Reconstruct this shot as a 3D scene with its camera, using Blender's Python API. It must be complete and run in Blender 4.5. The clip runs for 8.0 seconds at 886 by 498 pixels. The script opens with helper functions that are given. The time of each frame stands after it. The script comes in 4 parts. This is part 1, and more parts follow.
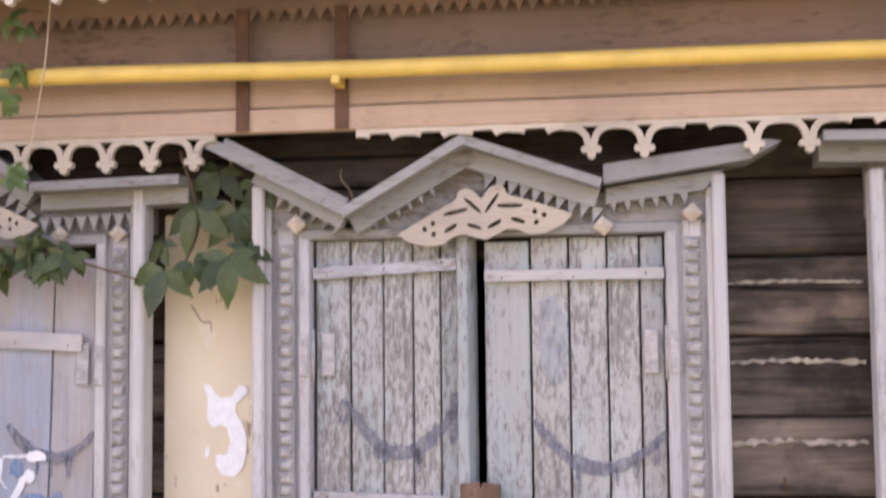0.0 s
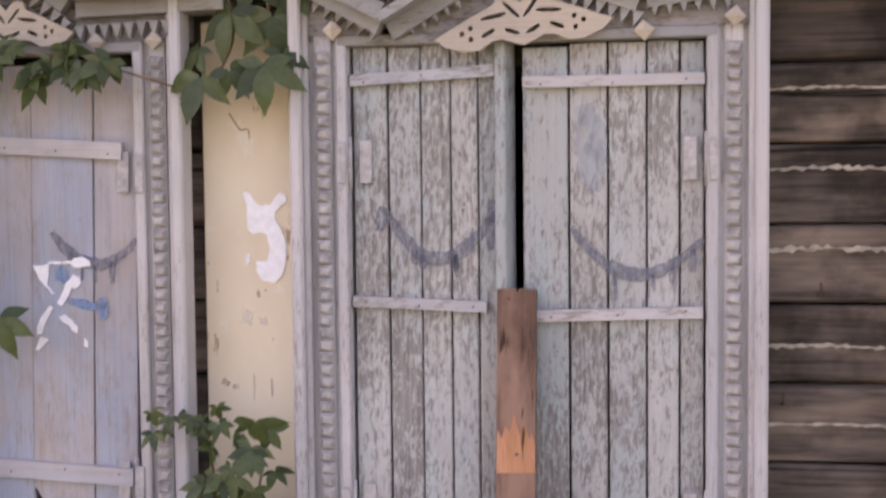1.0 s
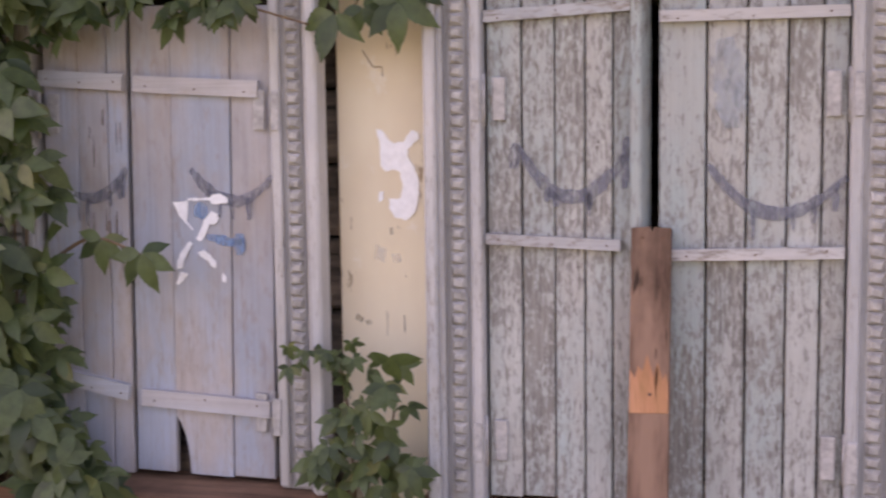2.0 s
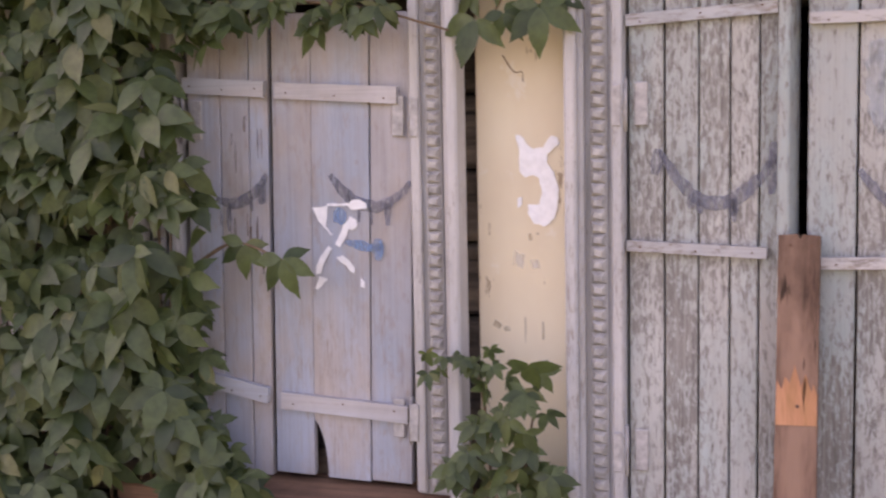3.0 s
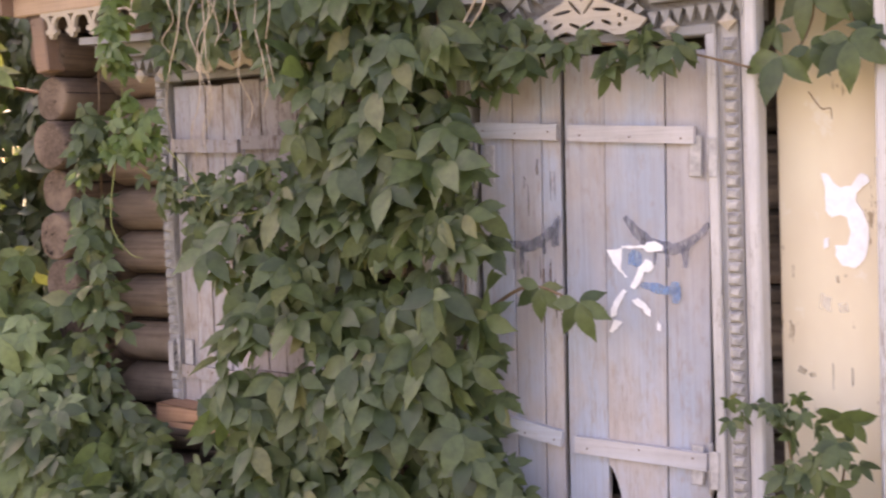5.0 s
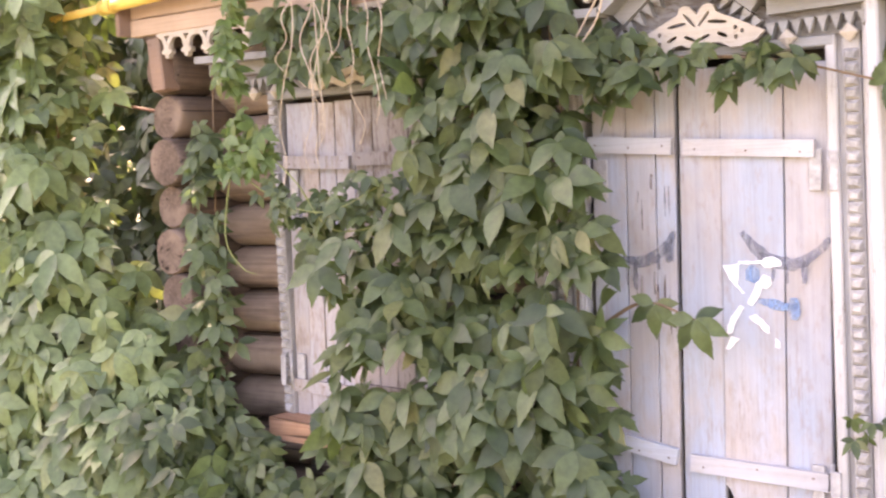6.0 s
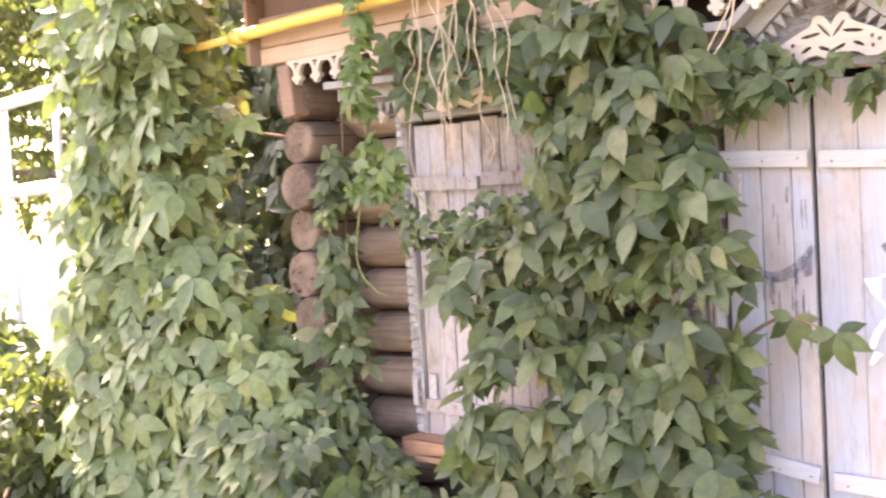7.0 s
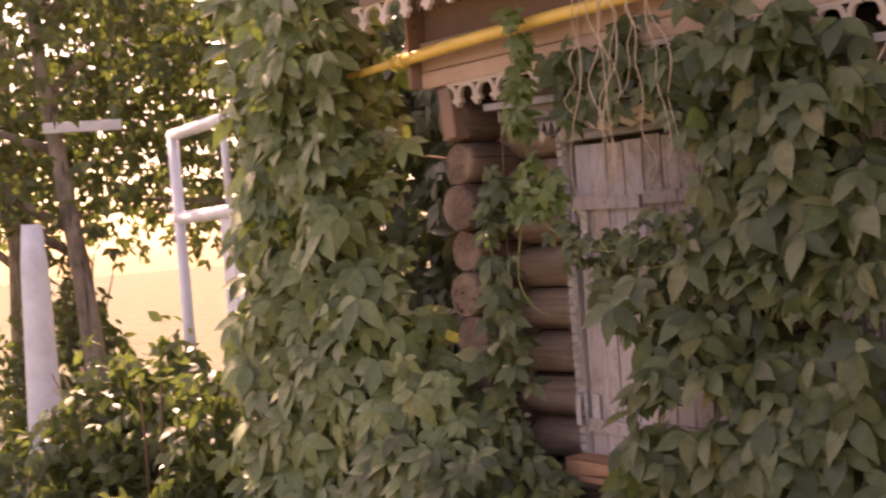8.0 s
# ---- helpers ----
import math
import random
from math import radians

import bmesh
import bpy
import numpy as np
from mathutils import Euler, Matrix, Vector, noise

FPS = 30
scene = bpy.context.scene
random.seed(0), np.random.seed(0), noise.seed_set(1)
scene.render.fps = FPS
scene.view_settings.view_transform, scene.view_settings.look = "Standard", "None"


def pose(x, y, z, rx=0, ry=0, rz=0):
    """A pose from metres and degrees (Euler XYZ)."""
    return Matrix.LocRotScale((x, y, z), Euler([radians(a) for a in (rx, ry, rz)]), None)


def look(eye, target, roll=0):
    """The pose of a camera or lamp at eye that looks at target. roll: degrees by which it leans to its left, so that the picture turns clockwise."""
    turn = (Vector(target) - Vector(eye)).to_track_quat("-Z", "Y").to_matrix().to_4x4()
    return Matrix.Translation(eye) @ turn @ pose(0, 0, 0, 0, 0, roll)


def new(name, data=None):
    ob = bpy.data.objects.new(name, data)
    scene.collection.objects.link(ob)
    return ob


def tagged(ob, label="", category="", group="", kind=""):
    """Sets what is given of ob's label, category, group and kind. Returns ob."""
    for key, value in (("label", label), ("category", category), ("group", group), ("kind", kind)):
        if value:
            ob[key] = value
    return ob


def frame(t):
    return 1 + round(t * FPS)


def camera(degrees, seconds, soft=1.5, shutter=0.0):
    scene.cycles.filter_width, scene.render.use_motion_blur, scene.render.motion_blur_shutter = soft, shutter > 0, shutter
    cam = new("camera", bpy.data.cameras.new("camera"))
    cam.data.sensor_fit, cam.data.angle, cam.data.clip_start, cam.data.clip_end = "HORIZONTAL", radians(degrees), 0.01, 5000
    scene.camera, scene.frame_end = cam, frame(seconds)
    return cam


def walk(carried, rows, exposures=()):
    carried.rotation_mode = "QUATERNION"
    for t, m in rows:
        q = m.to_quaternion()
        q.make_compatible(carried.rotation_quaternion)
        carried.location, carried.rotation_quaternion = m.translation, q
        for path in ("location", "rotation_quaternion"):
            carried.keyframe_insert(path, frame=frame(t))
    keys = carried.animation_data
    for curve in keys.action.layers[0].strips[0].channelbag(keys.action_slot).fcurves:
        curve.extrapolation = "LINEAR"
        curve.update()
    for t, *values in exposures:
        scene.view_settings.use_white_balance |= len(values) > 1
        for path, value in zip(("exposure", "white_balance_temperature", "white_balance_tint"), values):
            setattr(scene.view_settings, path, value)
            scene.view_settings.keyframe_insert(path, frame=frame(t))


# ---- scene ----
cam = camera(38.2, 8.0, soft=2.3, shutter=0.4)
PATH = [
    (0, (0.292, -1.115, 1.681), (0.018, 0.861, 1.831), -0.6),
    (0.5, (0.306, -1.104, 1.658), (-0.001, 0.872, 1.655), -0.4),
    (1, (0.293, -1.108, 1.625), (-0.043, 0.86, 1.509), -0.6),
    (1.5, (0.323, -1.097, 1.615), (-0.086, 0.851, 1.412), -0.5),
    (2, (0.277, -1.099, 1.632), (-0.252, 0.817, 1.417), -0.8),
    (2.2, (0.256, -1.1, 1.636), (-0.315, 0.804, 1.418), -1.0),
    (3.5, (0.191, -1.094, 1.657), (-0.595, 0.735, 1.46), -1.1),
    (4, (0.154, -1.101, 1.663), (-0.73, 0.685, 1.492), -1.4),
    (4.5, (0.116, -1.121, 1.668), (-0.85, 0.624, 1.515), -2.1),
    (5, (0.081, -1.132, 1.671), (-0.965, 0.566, 1.525), -2.4),
    (5.2, (0.066, -1.126, 1.674), (-1.009, 0.554, 1.53), -2.4),
    (6.5, (0.036, -1.156, 1.69), (-1.206, 0.409, 1.588), -3.4),
    (7, (0.016, -1.172, 1.685), (-1.302, 0.33, 1.606), -4.1),
    (7.3, (0.014, -1.19, 1.678), (-1.351, 0.27, 1.616), -4.5),
    (7.5, (0.01, -1.188, 1.673), (-1.392, 0.238, 1.623), -4.6),
    (8, (0.016, -1.197, 1.673), (-1.475, 0.137, 1.65), -4.8),
]
EXPOSURES = [(0, 2.3, 8200, 37), (1.0, 2.02, 8500, 38), (2.0, 1.95, 8600, 40), (3.5, 2.15, 8900, 42), (4.5, 2.3, 9000, 40),
             (5.2, 2.72, 9000, 38), (6.4, 3.5, 8900, 37), (7.0, 3.55, 8900, 37), (7.4, 3.25, 9300, 43), (8.0, 1.75, 11000, 56)]
walk(cam, [(t, look(eye, target, roll)) for t, eye, target, roll in PATH], EXPOSURES)

# ---- world and sun ----
SUN_ELEV, SUN_AZ = 48.0, 160.0   # degrees; azimuth from +x towards +y: behind the house, to its left
world = bpy.data.worlds.new("sky")
scene.world = world
world.use_nodes = True
wn, wl = world.node_tree.nodes, world.node_tree.links
sky = wn.new("ShaderNodeTexSky")
sky.sky_type = "NISHITA"
sky.sun_disc = False
sky.sun_elevation = radians(SUN_ELEV)
sky.sun_rotation = radians(90 - SUN_AZ)
sky.air_density, sky.dust_density = 1.0, 2.5
wn["Background"].inputs["Strength"].default_value = 0.15
wl.new(sky.outputs["Color"], wn["Background"].inputs["Color"])

sun_data = bpy.data.lights.new("sun", "SUN")
sun_data.energy, sun_data.angle, sun_data.color = 5.0, radians(0.6), (1.0, 0.95, 0.87)
sun = new("sun", sun_data)
sd = Vector((math.cos(radians(SUN_AZ)) * math.cos(radians(SUN_ELEV)), math.sin(radians(SUN_AZ)) * math.cos(radians(SUN_ELEV)), math.sin(radians(SUN_ELEV))))
sun.matrix_world = look(sd * 30, (0, 0, 0))


# ---- materials ----
class Nodes:
    """A short way to write a material's nodes."""

    def __init__(self, name):
        self.mat = bpy.data.materials.new(name)
        self.mat.use_nodes = True
        self.tree = self.mat.node_tree
        self.bsdf = self.tree.nodes["Principled BSDF"]
        self.out = self.tree.nodes["Material Output"]

    def add(self, kind, **values):
        n = self.tree.nodes.new(kind)
        for key, v in values.items():
            n.inputs[key].default_value = v
        return n

    def link(self, a, b):
        self.tree.links.new(a, b)

    def place(self, scale, spread=0.0):
        """World position times scale, shifted for each object by spread."""
        g = self.add("ShaderNodeNewGeometry")
        m = self.add("ShaderNodeVectorMath")
        m.operation = "MULTIPLY"
        m.inputs[1].default_value = scale
        if spread:
            info = self.add("ShaderNodeObjectInfo")
            k = self.add("ShaderNodeVectorMath")
            k.operation = "SCALE"
            k.inputs[0].default_value = (spread, spread * 0.7, spread * 1.3)
            self.link(info.outputs["Random"], k.inputs["Scale"])
            a = self.add("ShaderNodeVectorMath")
            self.link(g.outputs["Position"], a.inputs[0])
            self.link(k.outputs[0], a.inputs[1])
            self.link(a.outputs[0], m.inputs[0])
        else:
            self.link(g.outputs["Position"], m.inputs[0])
        return m.outputs[0]

    def noise(self, scale, spread=0.0, detail=5.0, rough=0.6, size=1.0, warp=0.0):
        n = self.add("ShaderNodeTexNoise", Scale=size, Detail=detail, Roughness=rough, Distortion=warp)
        self.link(self.place(scale, spread), n.inputs["Vector"])
        return n.outputs["Fac"]

    def ramp(self, fac, stops):
        r = self.add("ShaderNodeValToRGB")
        el = r.color_ramp.elements
        while len(el) < len(stops):
            el.new(0.5)
        for e, (p, c) in zip(el, stops):
            e.position = p
            e.color = (c, c, c, 1) if isinstance(c, (int, float)) else (*c, 1)
        self.link(fac, r.inputs["Fac"])
        return r.outputs["Color"]

    def mix(self, fac, a, b, blend="MIX"):
        m = self.add("ShaderNodeMix")
        m.data_type, m.blend_type = "RGBA", blend
        for v, slot in ((fac, 0), (a, 6), (b, 7)):
            if isinstance(v, (int, float)):
                m.inputs[slot].default_value = v
            elif isinstance(v, tuple):
                m.inputs[slot].default_value = (*v, 1)
            else:
                self.link(v, m.inputs[slot])
        return m.outputs[2]

    def math(self, op, a, b):
        m = self.add("ShaderNodeMath")
        m.operation = op
        for i, v in enumerate((a, b)):
            if isinstance(v, (int, float)):
                m.inputs[i].default_value = v
            else:
                self.link(v, m.inputs[i])
        return m.outputs[0]

    def bump(self, height, strength=0.4, distance=0.003):
        b = self.add("ShaderNodeBump", Strength=strength, Distance=distance)
        self.link(height, b.inputs["Height"])
        self.link(b.outputs[0], self.bsdf.inputs["Normal"])

    def done(self, color, rough=0.8, metal=0.0, spec=0.3):
        if isinstance(color, tuple):
            self.bsdf.inputs["Base Color"].default_value = (*color, 1)
        else:
            self.link(color, self.bsdf.inputs["Base Color"])
        if isinstance(rough, (int, float)):
            self.bsdf.inputs["Roughness"].default_value = rough
        else:
            self.link(rough, self.bsdf.inputs["Roughness"])
        self.bsdf.inputs["Metallic"].default_value = metal
        self.bsdf.inputs["Specular IOR Level"].default_value = spec
        return self.mat


def painted_wood(name, paint, tint, wood, dark, worn, along="z", fine=1.0, soft=0.06, blotch=None, beige=0.0, stretch=4.1):
    """Old paint over weathered wood: flakes stretched along the grain, broad tint patches, fine grain. worn: 0 to 1."""
    n = Nodes(name)
    ax = {"z": lambda a, b: (a, a, b), "x": lambda a, b: (b, a, a)}[along]
    broad = n.noise(ax(3.2, 1.6), 7.0, 3, 0.55)
    flake = n.noise(ax(62 * fine, 62 / stretch * fine), 9.0, 6, 0.68, warp=0.4)
    grain = n.noise(ax(190, 3.5), 5.0, 4, 0.6)
    small = n.noise(ax(150 * fine, 52 * fine), 4.0, 4, 0.6)
    flake = n.math("ADD", n.math("MULTIPLY", flake, 0.7), n.math("MULTIPLY", small, 0.3))
    pick = n.math("ADD", flake, n.math("MULTIPLY", n.math("SUBTRACT", broad, 0.5), 0.36))
    bare = n.ramp(pick, [(0.0, 1.0), (max(0.0, 0.24 + 0.32 * worn - soft), 1.0), (0.24 + 0.32 * worn + soft, 0.0), (1.0, 0.0)])
    tintfac = n.ramp(n.noise(ax(5.0, 1.1), 11.0, 3, 0.5), [(0.42, 0.0), (0.62, 1.0)])
    coat = n.mix(n.math("MULTIPLY", tintfac, 0.75), paint, tint)
    if blotch:
        coat = n.mix(n.math("MULTIPLY", n.ramp(n.noise(ax(6.5, 3.4), 2.0, 5, 0.6), [(0.46, 0.0), (0.6, 1.0)]), beige), coat, blotch)
    coat = n.mix(n.ramp(grain, [(0.3, 0.35), (0.55, 0.0)]), coat, tuple(0.62 * c for c in paint))
    under = n.mix(n.ramp(grain, [(0.35, 0.0), (0.65, 1.0)]), dark, wood)
    # each board has weathered a little differently
    info = n.add("ShaderNodeObjectInfo")
    shade = n.ramp(info.outputs["Random"], [(0.0, 0.84), (1.0, 1.08)])
    color = n.mix(1.0, n.mix(bare, coat, under), shade, "MULTIPLY")
    dirt = n.ramp(n.noise((2.1, 2.1, 1.3), 0.0, 6, 0.7), [(0.35, 0.78), (0.6, 1.0)])
    color = n.mix(1.0, color, dirt, "MULTIPLY")
    h = n.math("ADD", n.math("MULTIPLY", bare, -0.7), n.math("MULTIPLY", grain, 0.6))
    n.bump(h, 0.5, 0.002)
    return n.done(color, n.ramp(bare, [(0.0, 0.62), (1.0, 0.9)]), spec=0.25)


def raw_wood(name, light, mid, dark, along="x", stain=0.5):
    n = Nodes(name)
    ax = {"z": lambda a, b: (a, a, b), "x": lambda a, b: (b, a, a), "y": lambda a, b: (a, b, a)}[along]
    grain = n.noise(ax(75, 2.2), 6.0, 6, 0.65, warp=0.6)
    broad = n.noise(ax(8, 1.4), 8.0, 4, 0.6)
    color = n.mix(n.ramp(grain, [(0.33, 0.0), (0.62, 1.0)]), dark, mid)
    color = n.mix(n.ramp(broad, [(0.48, 0.0), (0.66, 0.85)]), color, light)
    spots = n.ramp(n.noise((4, 4, 4), 3.0, 5, 0.6), [(0.36, 1.0 - stain), (0.55, 1.0)])
    color = n.mix(1.0, color, spots, "MULTIPLY")
    cracks = n.ramp(n.noise(ax(42, 0.9), 4.0, 2, 0.5), [(0.30, 0.25), (0.345, 1.0)])
    color = n.mix(1.0, color, cracks, "MULTIPLY")
    n.bump(n.math("ADD", grain, cracks), 0.6, 0.004)
    return n.done(color, 0.85, spec=0.2)


def leaf_material(name, a, b, old, gloss=0.42, through_light=0.35):
    n = Nodes(name)
    info = n.add("ShaderNodeObjectInfo")
    geo = n.add("ShaderNodeNewGeometry")
    r = n.math("FRACT", n.math("ADD", info.outputs["Random"], geo.outputs["Random Per Island"]), 0.0)
    color = n.ramp(r, [(0.0, a), (0.55, b), (0.93, b), (1.0, old)])
    blot = n.ramp(n.noise((35, 35, 35), 3.0, 3, 0.6), [(0.3, 0.75), (0.65, 1.12)])
    color = n.mix(1.0, color, blot, "MULTIPLY")
    n.bump(n.noise((120, 120, 120), 2.0, 3), 0.25, 0.002)
    n.done(color, gloss, spec=0.4)
    tr = n.add("ShaderNodeBsdfTranslucent")
    n.link(n.mix(1.0, color, (1.5, 1.7, 0.7), "MULTIPLY"), tr.inputs["Color"])
    m = n.add("ShaderNodeMixShader", Fac=through_light)
    n.link(n.bsdf.outputs[0], m.inputs[1])
    n.link(tr.outputs[0], m.inputs[2])
    n.link(m.outputs[0], n.out.inputs["Surface"])
    return n.mat


def plain(name, color, rough=0.7, metal=0.0, vary=0.25, scale=12.0, bump=0.2, spec=0.3):
    n = Nodes(name)
    f = n.ramp(n.noise((scale, scale, scale), 5.0, 6, 0.65), [(0.3, 1.0 - vary), (0.7, 1.0 + vary * 0.4)])
    c = n.mix(1.0, color, f, "MULTIPLY")
    n.bump(n.noise((scale * 9, scale * 9, scale * 9), 2.0, 4), bump, 0.002)
    return n.done(c, rough, metal, spec)


def spray(name, color, cover):
    """Sprayed paint, thin and patchy, that lets the boards show through."""
    n = Nodes(name)
    f = n.ramp(n.noise((55, 55, 20), 0.0, 5, 0.7), [(0.32, 0.0), (0.62, cover)])
    n.done(color, 0.7)
    t = n.add("ShaderNodeBsdfTransparent")
    m = n.add("ShaderNodeMixShader")
    n.link(f, m.inputs[0])
    n.link(t.outputs[0], m.inputs[1])
    n.link(n.bsdf.outputs[0], m.inputs[2])
    n.link(m.outputs[0], n.out.inputs["Surface"])
    return n.mat


# worn brown paint, its colour lowered further for the creeper's shade
OLD_SHADED = painted_wood("brown_worn_shaded_paint", (0.31, 0.265, 0.25), (0.29, 0.265, 0.265), (0.23, 0.175, 0.15), (0.13, 0.1, 0.085), 0.64)
PEEL = painted_wood("peeling_pale_paint", (0.49, 0.495, 0.485), (0.37, 0.455, 0.47), (0.315, 0.3, 0.285), (0.185, 0.172, 0.163), 0.76, fine=1.2, soft=0.055, blotch=(0.44, 0.40, 0.375), beige=0.4, stretch=2.9)
# worn lilac paint, toned down to hold the shade of the leaves
WORN = painted_wood("worn_lilac_shaded_paint", (0.47, 0.43, 0.435), (0.41, 0.425, 0.475), (0.38, 0.3, 0.255), (0.24, 0.185, 0.155), 0.58, fine=0.8, soft=0.09, blotch=(0.5, 0.41, 0.36), beige=0.6)
BLUISH = painted_wood("faded_lilac_paint", (0.56, 0.53, 0.555), (0.45, 0.53, 0.67), (0.51, 0.43, 0.385), (0.38, 0.31, 0.275), 0.46, fine=0.8, soft=0.1, blotch=(0.55, 0.46, 0.41), beige=0.6)
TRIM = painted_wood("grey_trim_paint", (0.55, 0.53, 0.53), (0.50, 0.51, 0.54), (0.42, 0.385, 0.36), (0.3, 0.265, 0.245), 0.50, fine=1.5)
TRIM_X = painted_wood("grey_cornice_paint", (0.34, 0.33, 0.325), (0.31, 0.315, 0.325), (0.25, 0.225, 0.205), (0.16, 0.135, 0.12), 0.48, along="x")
HEAD = painted_wood("bare_head_board", (0.30, 0.28, 0.27), (0.28, 0.275, 0.28), (0.23, 0.19, 0.165), (0.13, 0.105, 0.088), 0.72, along="x")
STRAP = painted_wood("pale_batten_paint", (0.53, 0.51, 0.515), (0.48, 0.51, 0.56), (0.38, 0.34, 0.32), (0.23, 0.2, 0.18), 0.62, along="x")
STRAP_LILAC = painted_wood("smooth_batten_paint", (0.55, 0.52, 0.535), (0.48, 0.53, 0.62), (0.5, 0.43, 0.39), (0.4, 0.34, 0.31), 0.36, along="x", fine=0.7, soft=0.1)
CREAM = painted_wood("cream_fret_paint", (0.60, 0.515, 0.43), (0.56, 0.49, 0.42), (0.46, 0.36, 0.28), (0.27, 0.2, 0.15), 0.36, along="x")
FASCIA = painted_wood("tan_fascia_paint", (0.50, 0.355, 0.265), (0.45, 0.315, 0.235), (0.37, 0.25, 0.18), (0.22, 0.145, 0.105), 0.34, along="x", fine=0.5)
FRIEZE = painted_wood("brown_frieze_paint", (0.325, 0.205, 0.15), (0.24, 0.175, 0.145), (0.22, 0.14, 0.105), (0.11, 0.072, 0.057), 0.42, along="x", fine=0.6)
LOG = raw_wood("weathered_log", (0.33, 0.25, 0.195), (0.145, 0.115, 0.096), (0.062, 0.048, 0.04), "x", 0.65)
# top courses: brown stains, with the eave's shade put into the colour
LOG_EAVE_SHADE = raw_wood("stained_eave_shade_log", (0.17, 0.125, 0.1), (0.10, 0.078, 0.066), (0.05, 0.04, 0.034), "x", 0.5)
LOG_WARM = raw_wood("brown_log", (0.43, 0.325, 0.255), (0.34, 0.25, 0.195), (0.2, 0.143, 0.11), "x", 0.3)
LOG_END = raw_wood("brown_log_along_y", (0.25, 0.18, 0.14), (0.185, 0.13, 0.1), (0.1, 0.07, 0.055), "y", 0.5)
PROP = raw_wood("reddish_plank", (0.32, 0.195, 0.145), (0.225, 0.13, 0.098), (0.1, 0.06, 0.043), "z", 0.45)
PATCH_WOOD = raw_wood("orange_patch_wood", (0.64, 0.31, 0.19), (0.54, 0.25, 0.145), (0.4, 0.2, 0.1), "z", 0.2)
SILL = raw_wood("red_brown_sill_wood", (0.36, 0.2, 0.13), (0.27, 0.15, 0.1), (0.14, 0.08, 0.055), "x", 0.4)
SILL_ORANGE = raw_wood("orange_sill_wood", (0.52, 0.3, 0.19), (0.45, 0.25, 0.155), (0.3, 0.16, 0.1), "x", 0.3)
CAULK = plain("pale_tow_caulk", (0.5, 0.435, 0.36), 0.95, vary=0.5, scale=30, bump=0.8)
PIPE = plain("yellow_gas_pipe_paint", (0.78, 0.53, 0.14), 0.42, vary=0.18, scale=9, bump=0.1, spec=0.5)
IRON = plain("rusty_iron", (0.15, 0.08, 0.052), 0.8, 0.1, vary=0.4, scale=25)
IRON_PAINTED = plain("painted_hinge_iron", (0.46, 0.44, 0.44), 0.6, vary=0.4, scale=40)
BEAD = plain("carved_strip_paint", (0.43, 0.41, 0.4), 0.75, vary=0.5, scale=30)
PAPER = plain("torn_white_paper", (0.86, 0.86, 0.9), 0.8, vary=0.12, scale=40)
SPRAY = spray("grey_blue_spray", (0.2, 0.21, 0.27), 0.52)
PAINT_BLUE = spray("blue_shutter_paint", (0.22, 0.36, 0.58), 0.55)
SPRAY_BLUE = spray("pale_blue_paint", (0.32, 0.42, 0.54), 0.19)
TIN = plain("white_garden_paint", (0.68, 0.72, 0.76), 0.5, vary=0.2, scale=6)
BARK = raw_wood("bark", (0.42, 0.36, 0.3), (0.3, 0.25, 0.2), (0.15, 0.12, 0.095), "z", 0.4)
STEM = plain("vine_stem", (0.2, 0.13, 0.08), 0.8, vary=0.4, scale=60)
TENDRIL = plain("green_tendril", (0.22, 0.25, 0.09), 0.7, vary=0.3, scale=50)
DRY = plain("dry_straw_stem", (0.5, 0.4, 0.3), 0.8, vary=0.3, scale=60)
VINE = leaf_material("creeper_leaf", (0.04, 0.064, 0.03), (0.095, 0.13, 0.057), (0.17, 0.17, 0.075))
# creeper_leaf again, with the shade behind the corner put into its colour
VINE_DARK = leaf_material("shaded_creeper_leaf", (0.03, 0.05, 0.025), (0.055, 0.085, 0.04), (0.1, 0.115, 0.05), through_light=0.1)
# creeper_leaf again, paler so that its colour carries the sunshine
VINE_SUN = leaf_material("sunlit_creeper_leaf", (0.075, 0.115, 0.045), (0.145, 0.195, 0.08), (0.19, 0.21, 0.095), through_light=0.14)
VINE_YOUNG = leaf_material("young_creeper_leaf", (0.08, 0.13, 0.045), (0.12, 0.18, 0.06), (0.2, 0.22, 0.08))
BUSH_LEAF = leaf_material("bush_leaf", (0.07, 0.095, 0.045), (0.115, 0.145, 0.075), (0.17, 0.18, 0.1))
TREE_LEAF = leaf_material("tree_leaf", (0.06, 0.08, 0.04), (0.1, 0.125, 0.065), (0.13, 0.145, 0.08))


def plaster_material():
    n = Nodes("cream_painted_panel")
    broad = n.noise((2.5, 2.5, 1.4), 0, 4, 0.6)
    color = n.ramp(broad, [(0.3, (0.64, 0.52, 0.385)), (0.6, (0.74, 0.65, 0.5))])
    low = n.ramp(n.noise((22, 22, 9), 0, 5, 0.65), [(0.30, 0.0), (0.36, 1.0)])
    color = n.mix(low, (0.36, 0.27, 0.19), color)
    pale = n.ramp(n.noise((9, 9, 7), 0, 5, 0.7), [(0.62, 0.0), (0.68, 0.7)])
    color = n.mix(pale, color, (0.74, 0.68, 0.6))
    n.bump(n.noise((60, 60, 20), 0, 4), 0.25, 0.002)
    return n.done(color, 0.75)


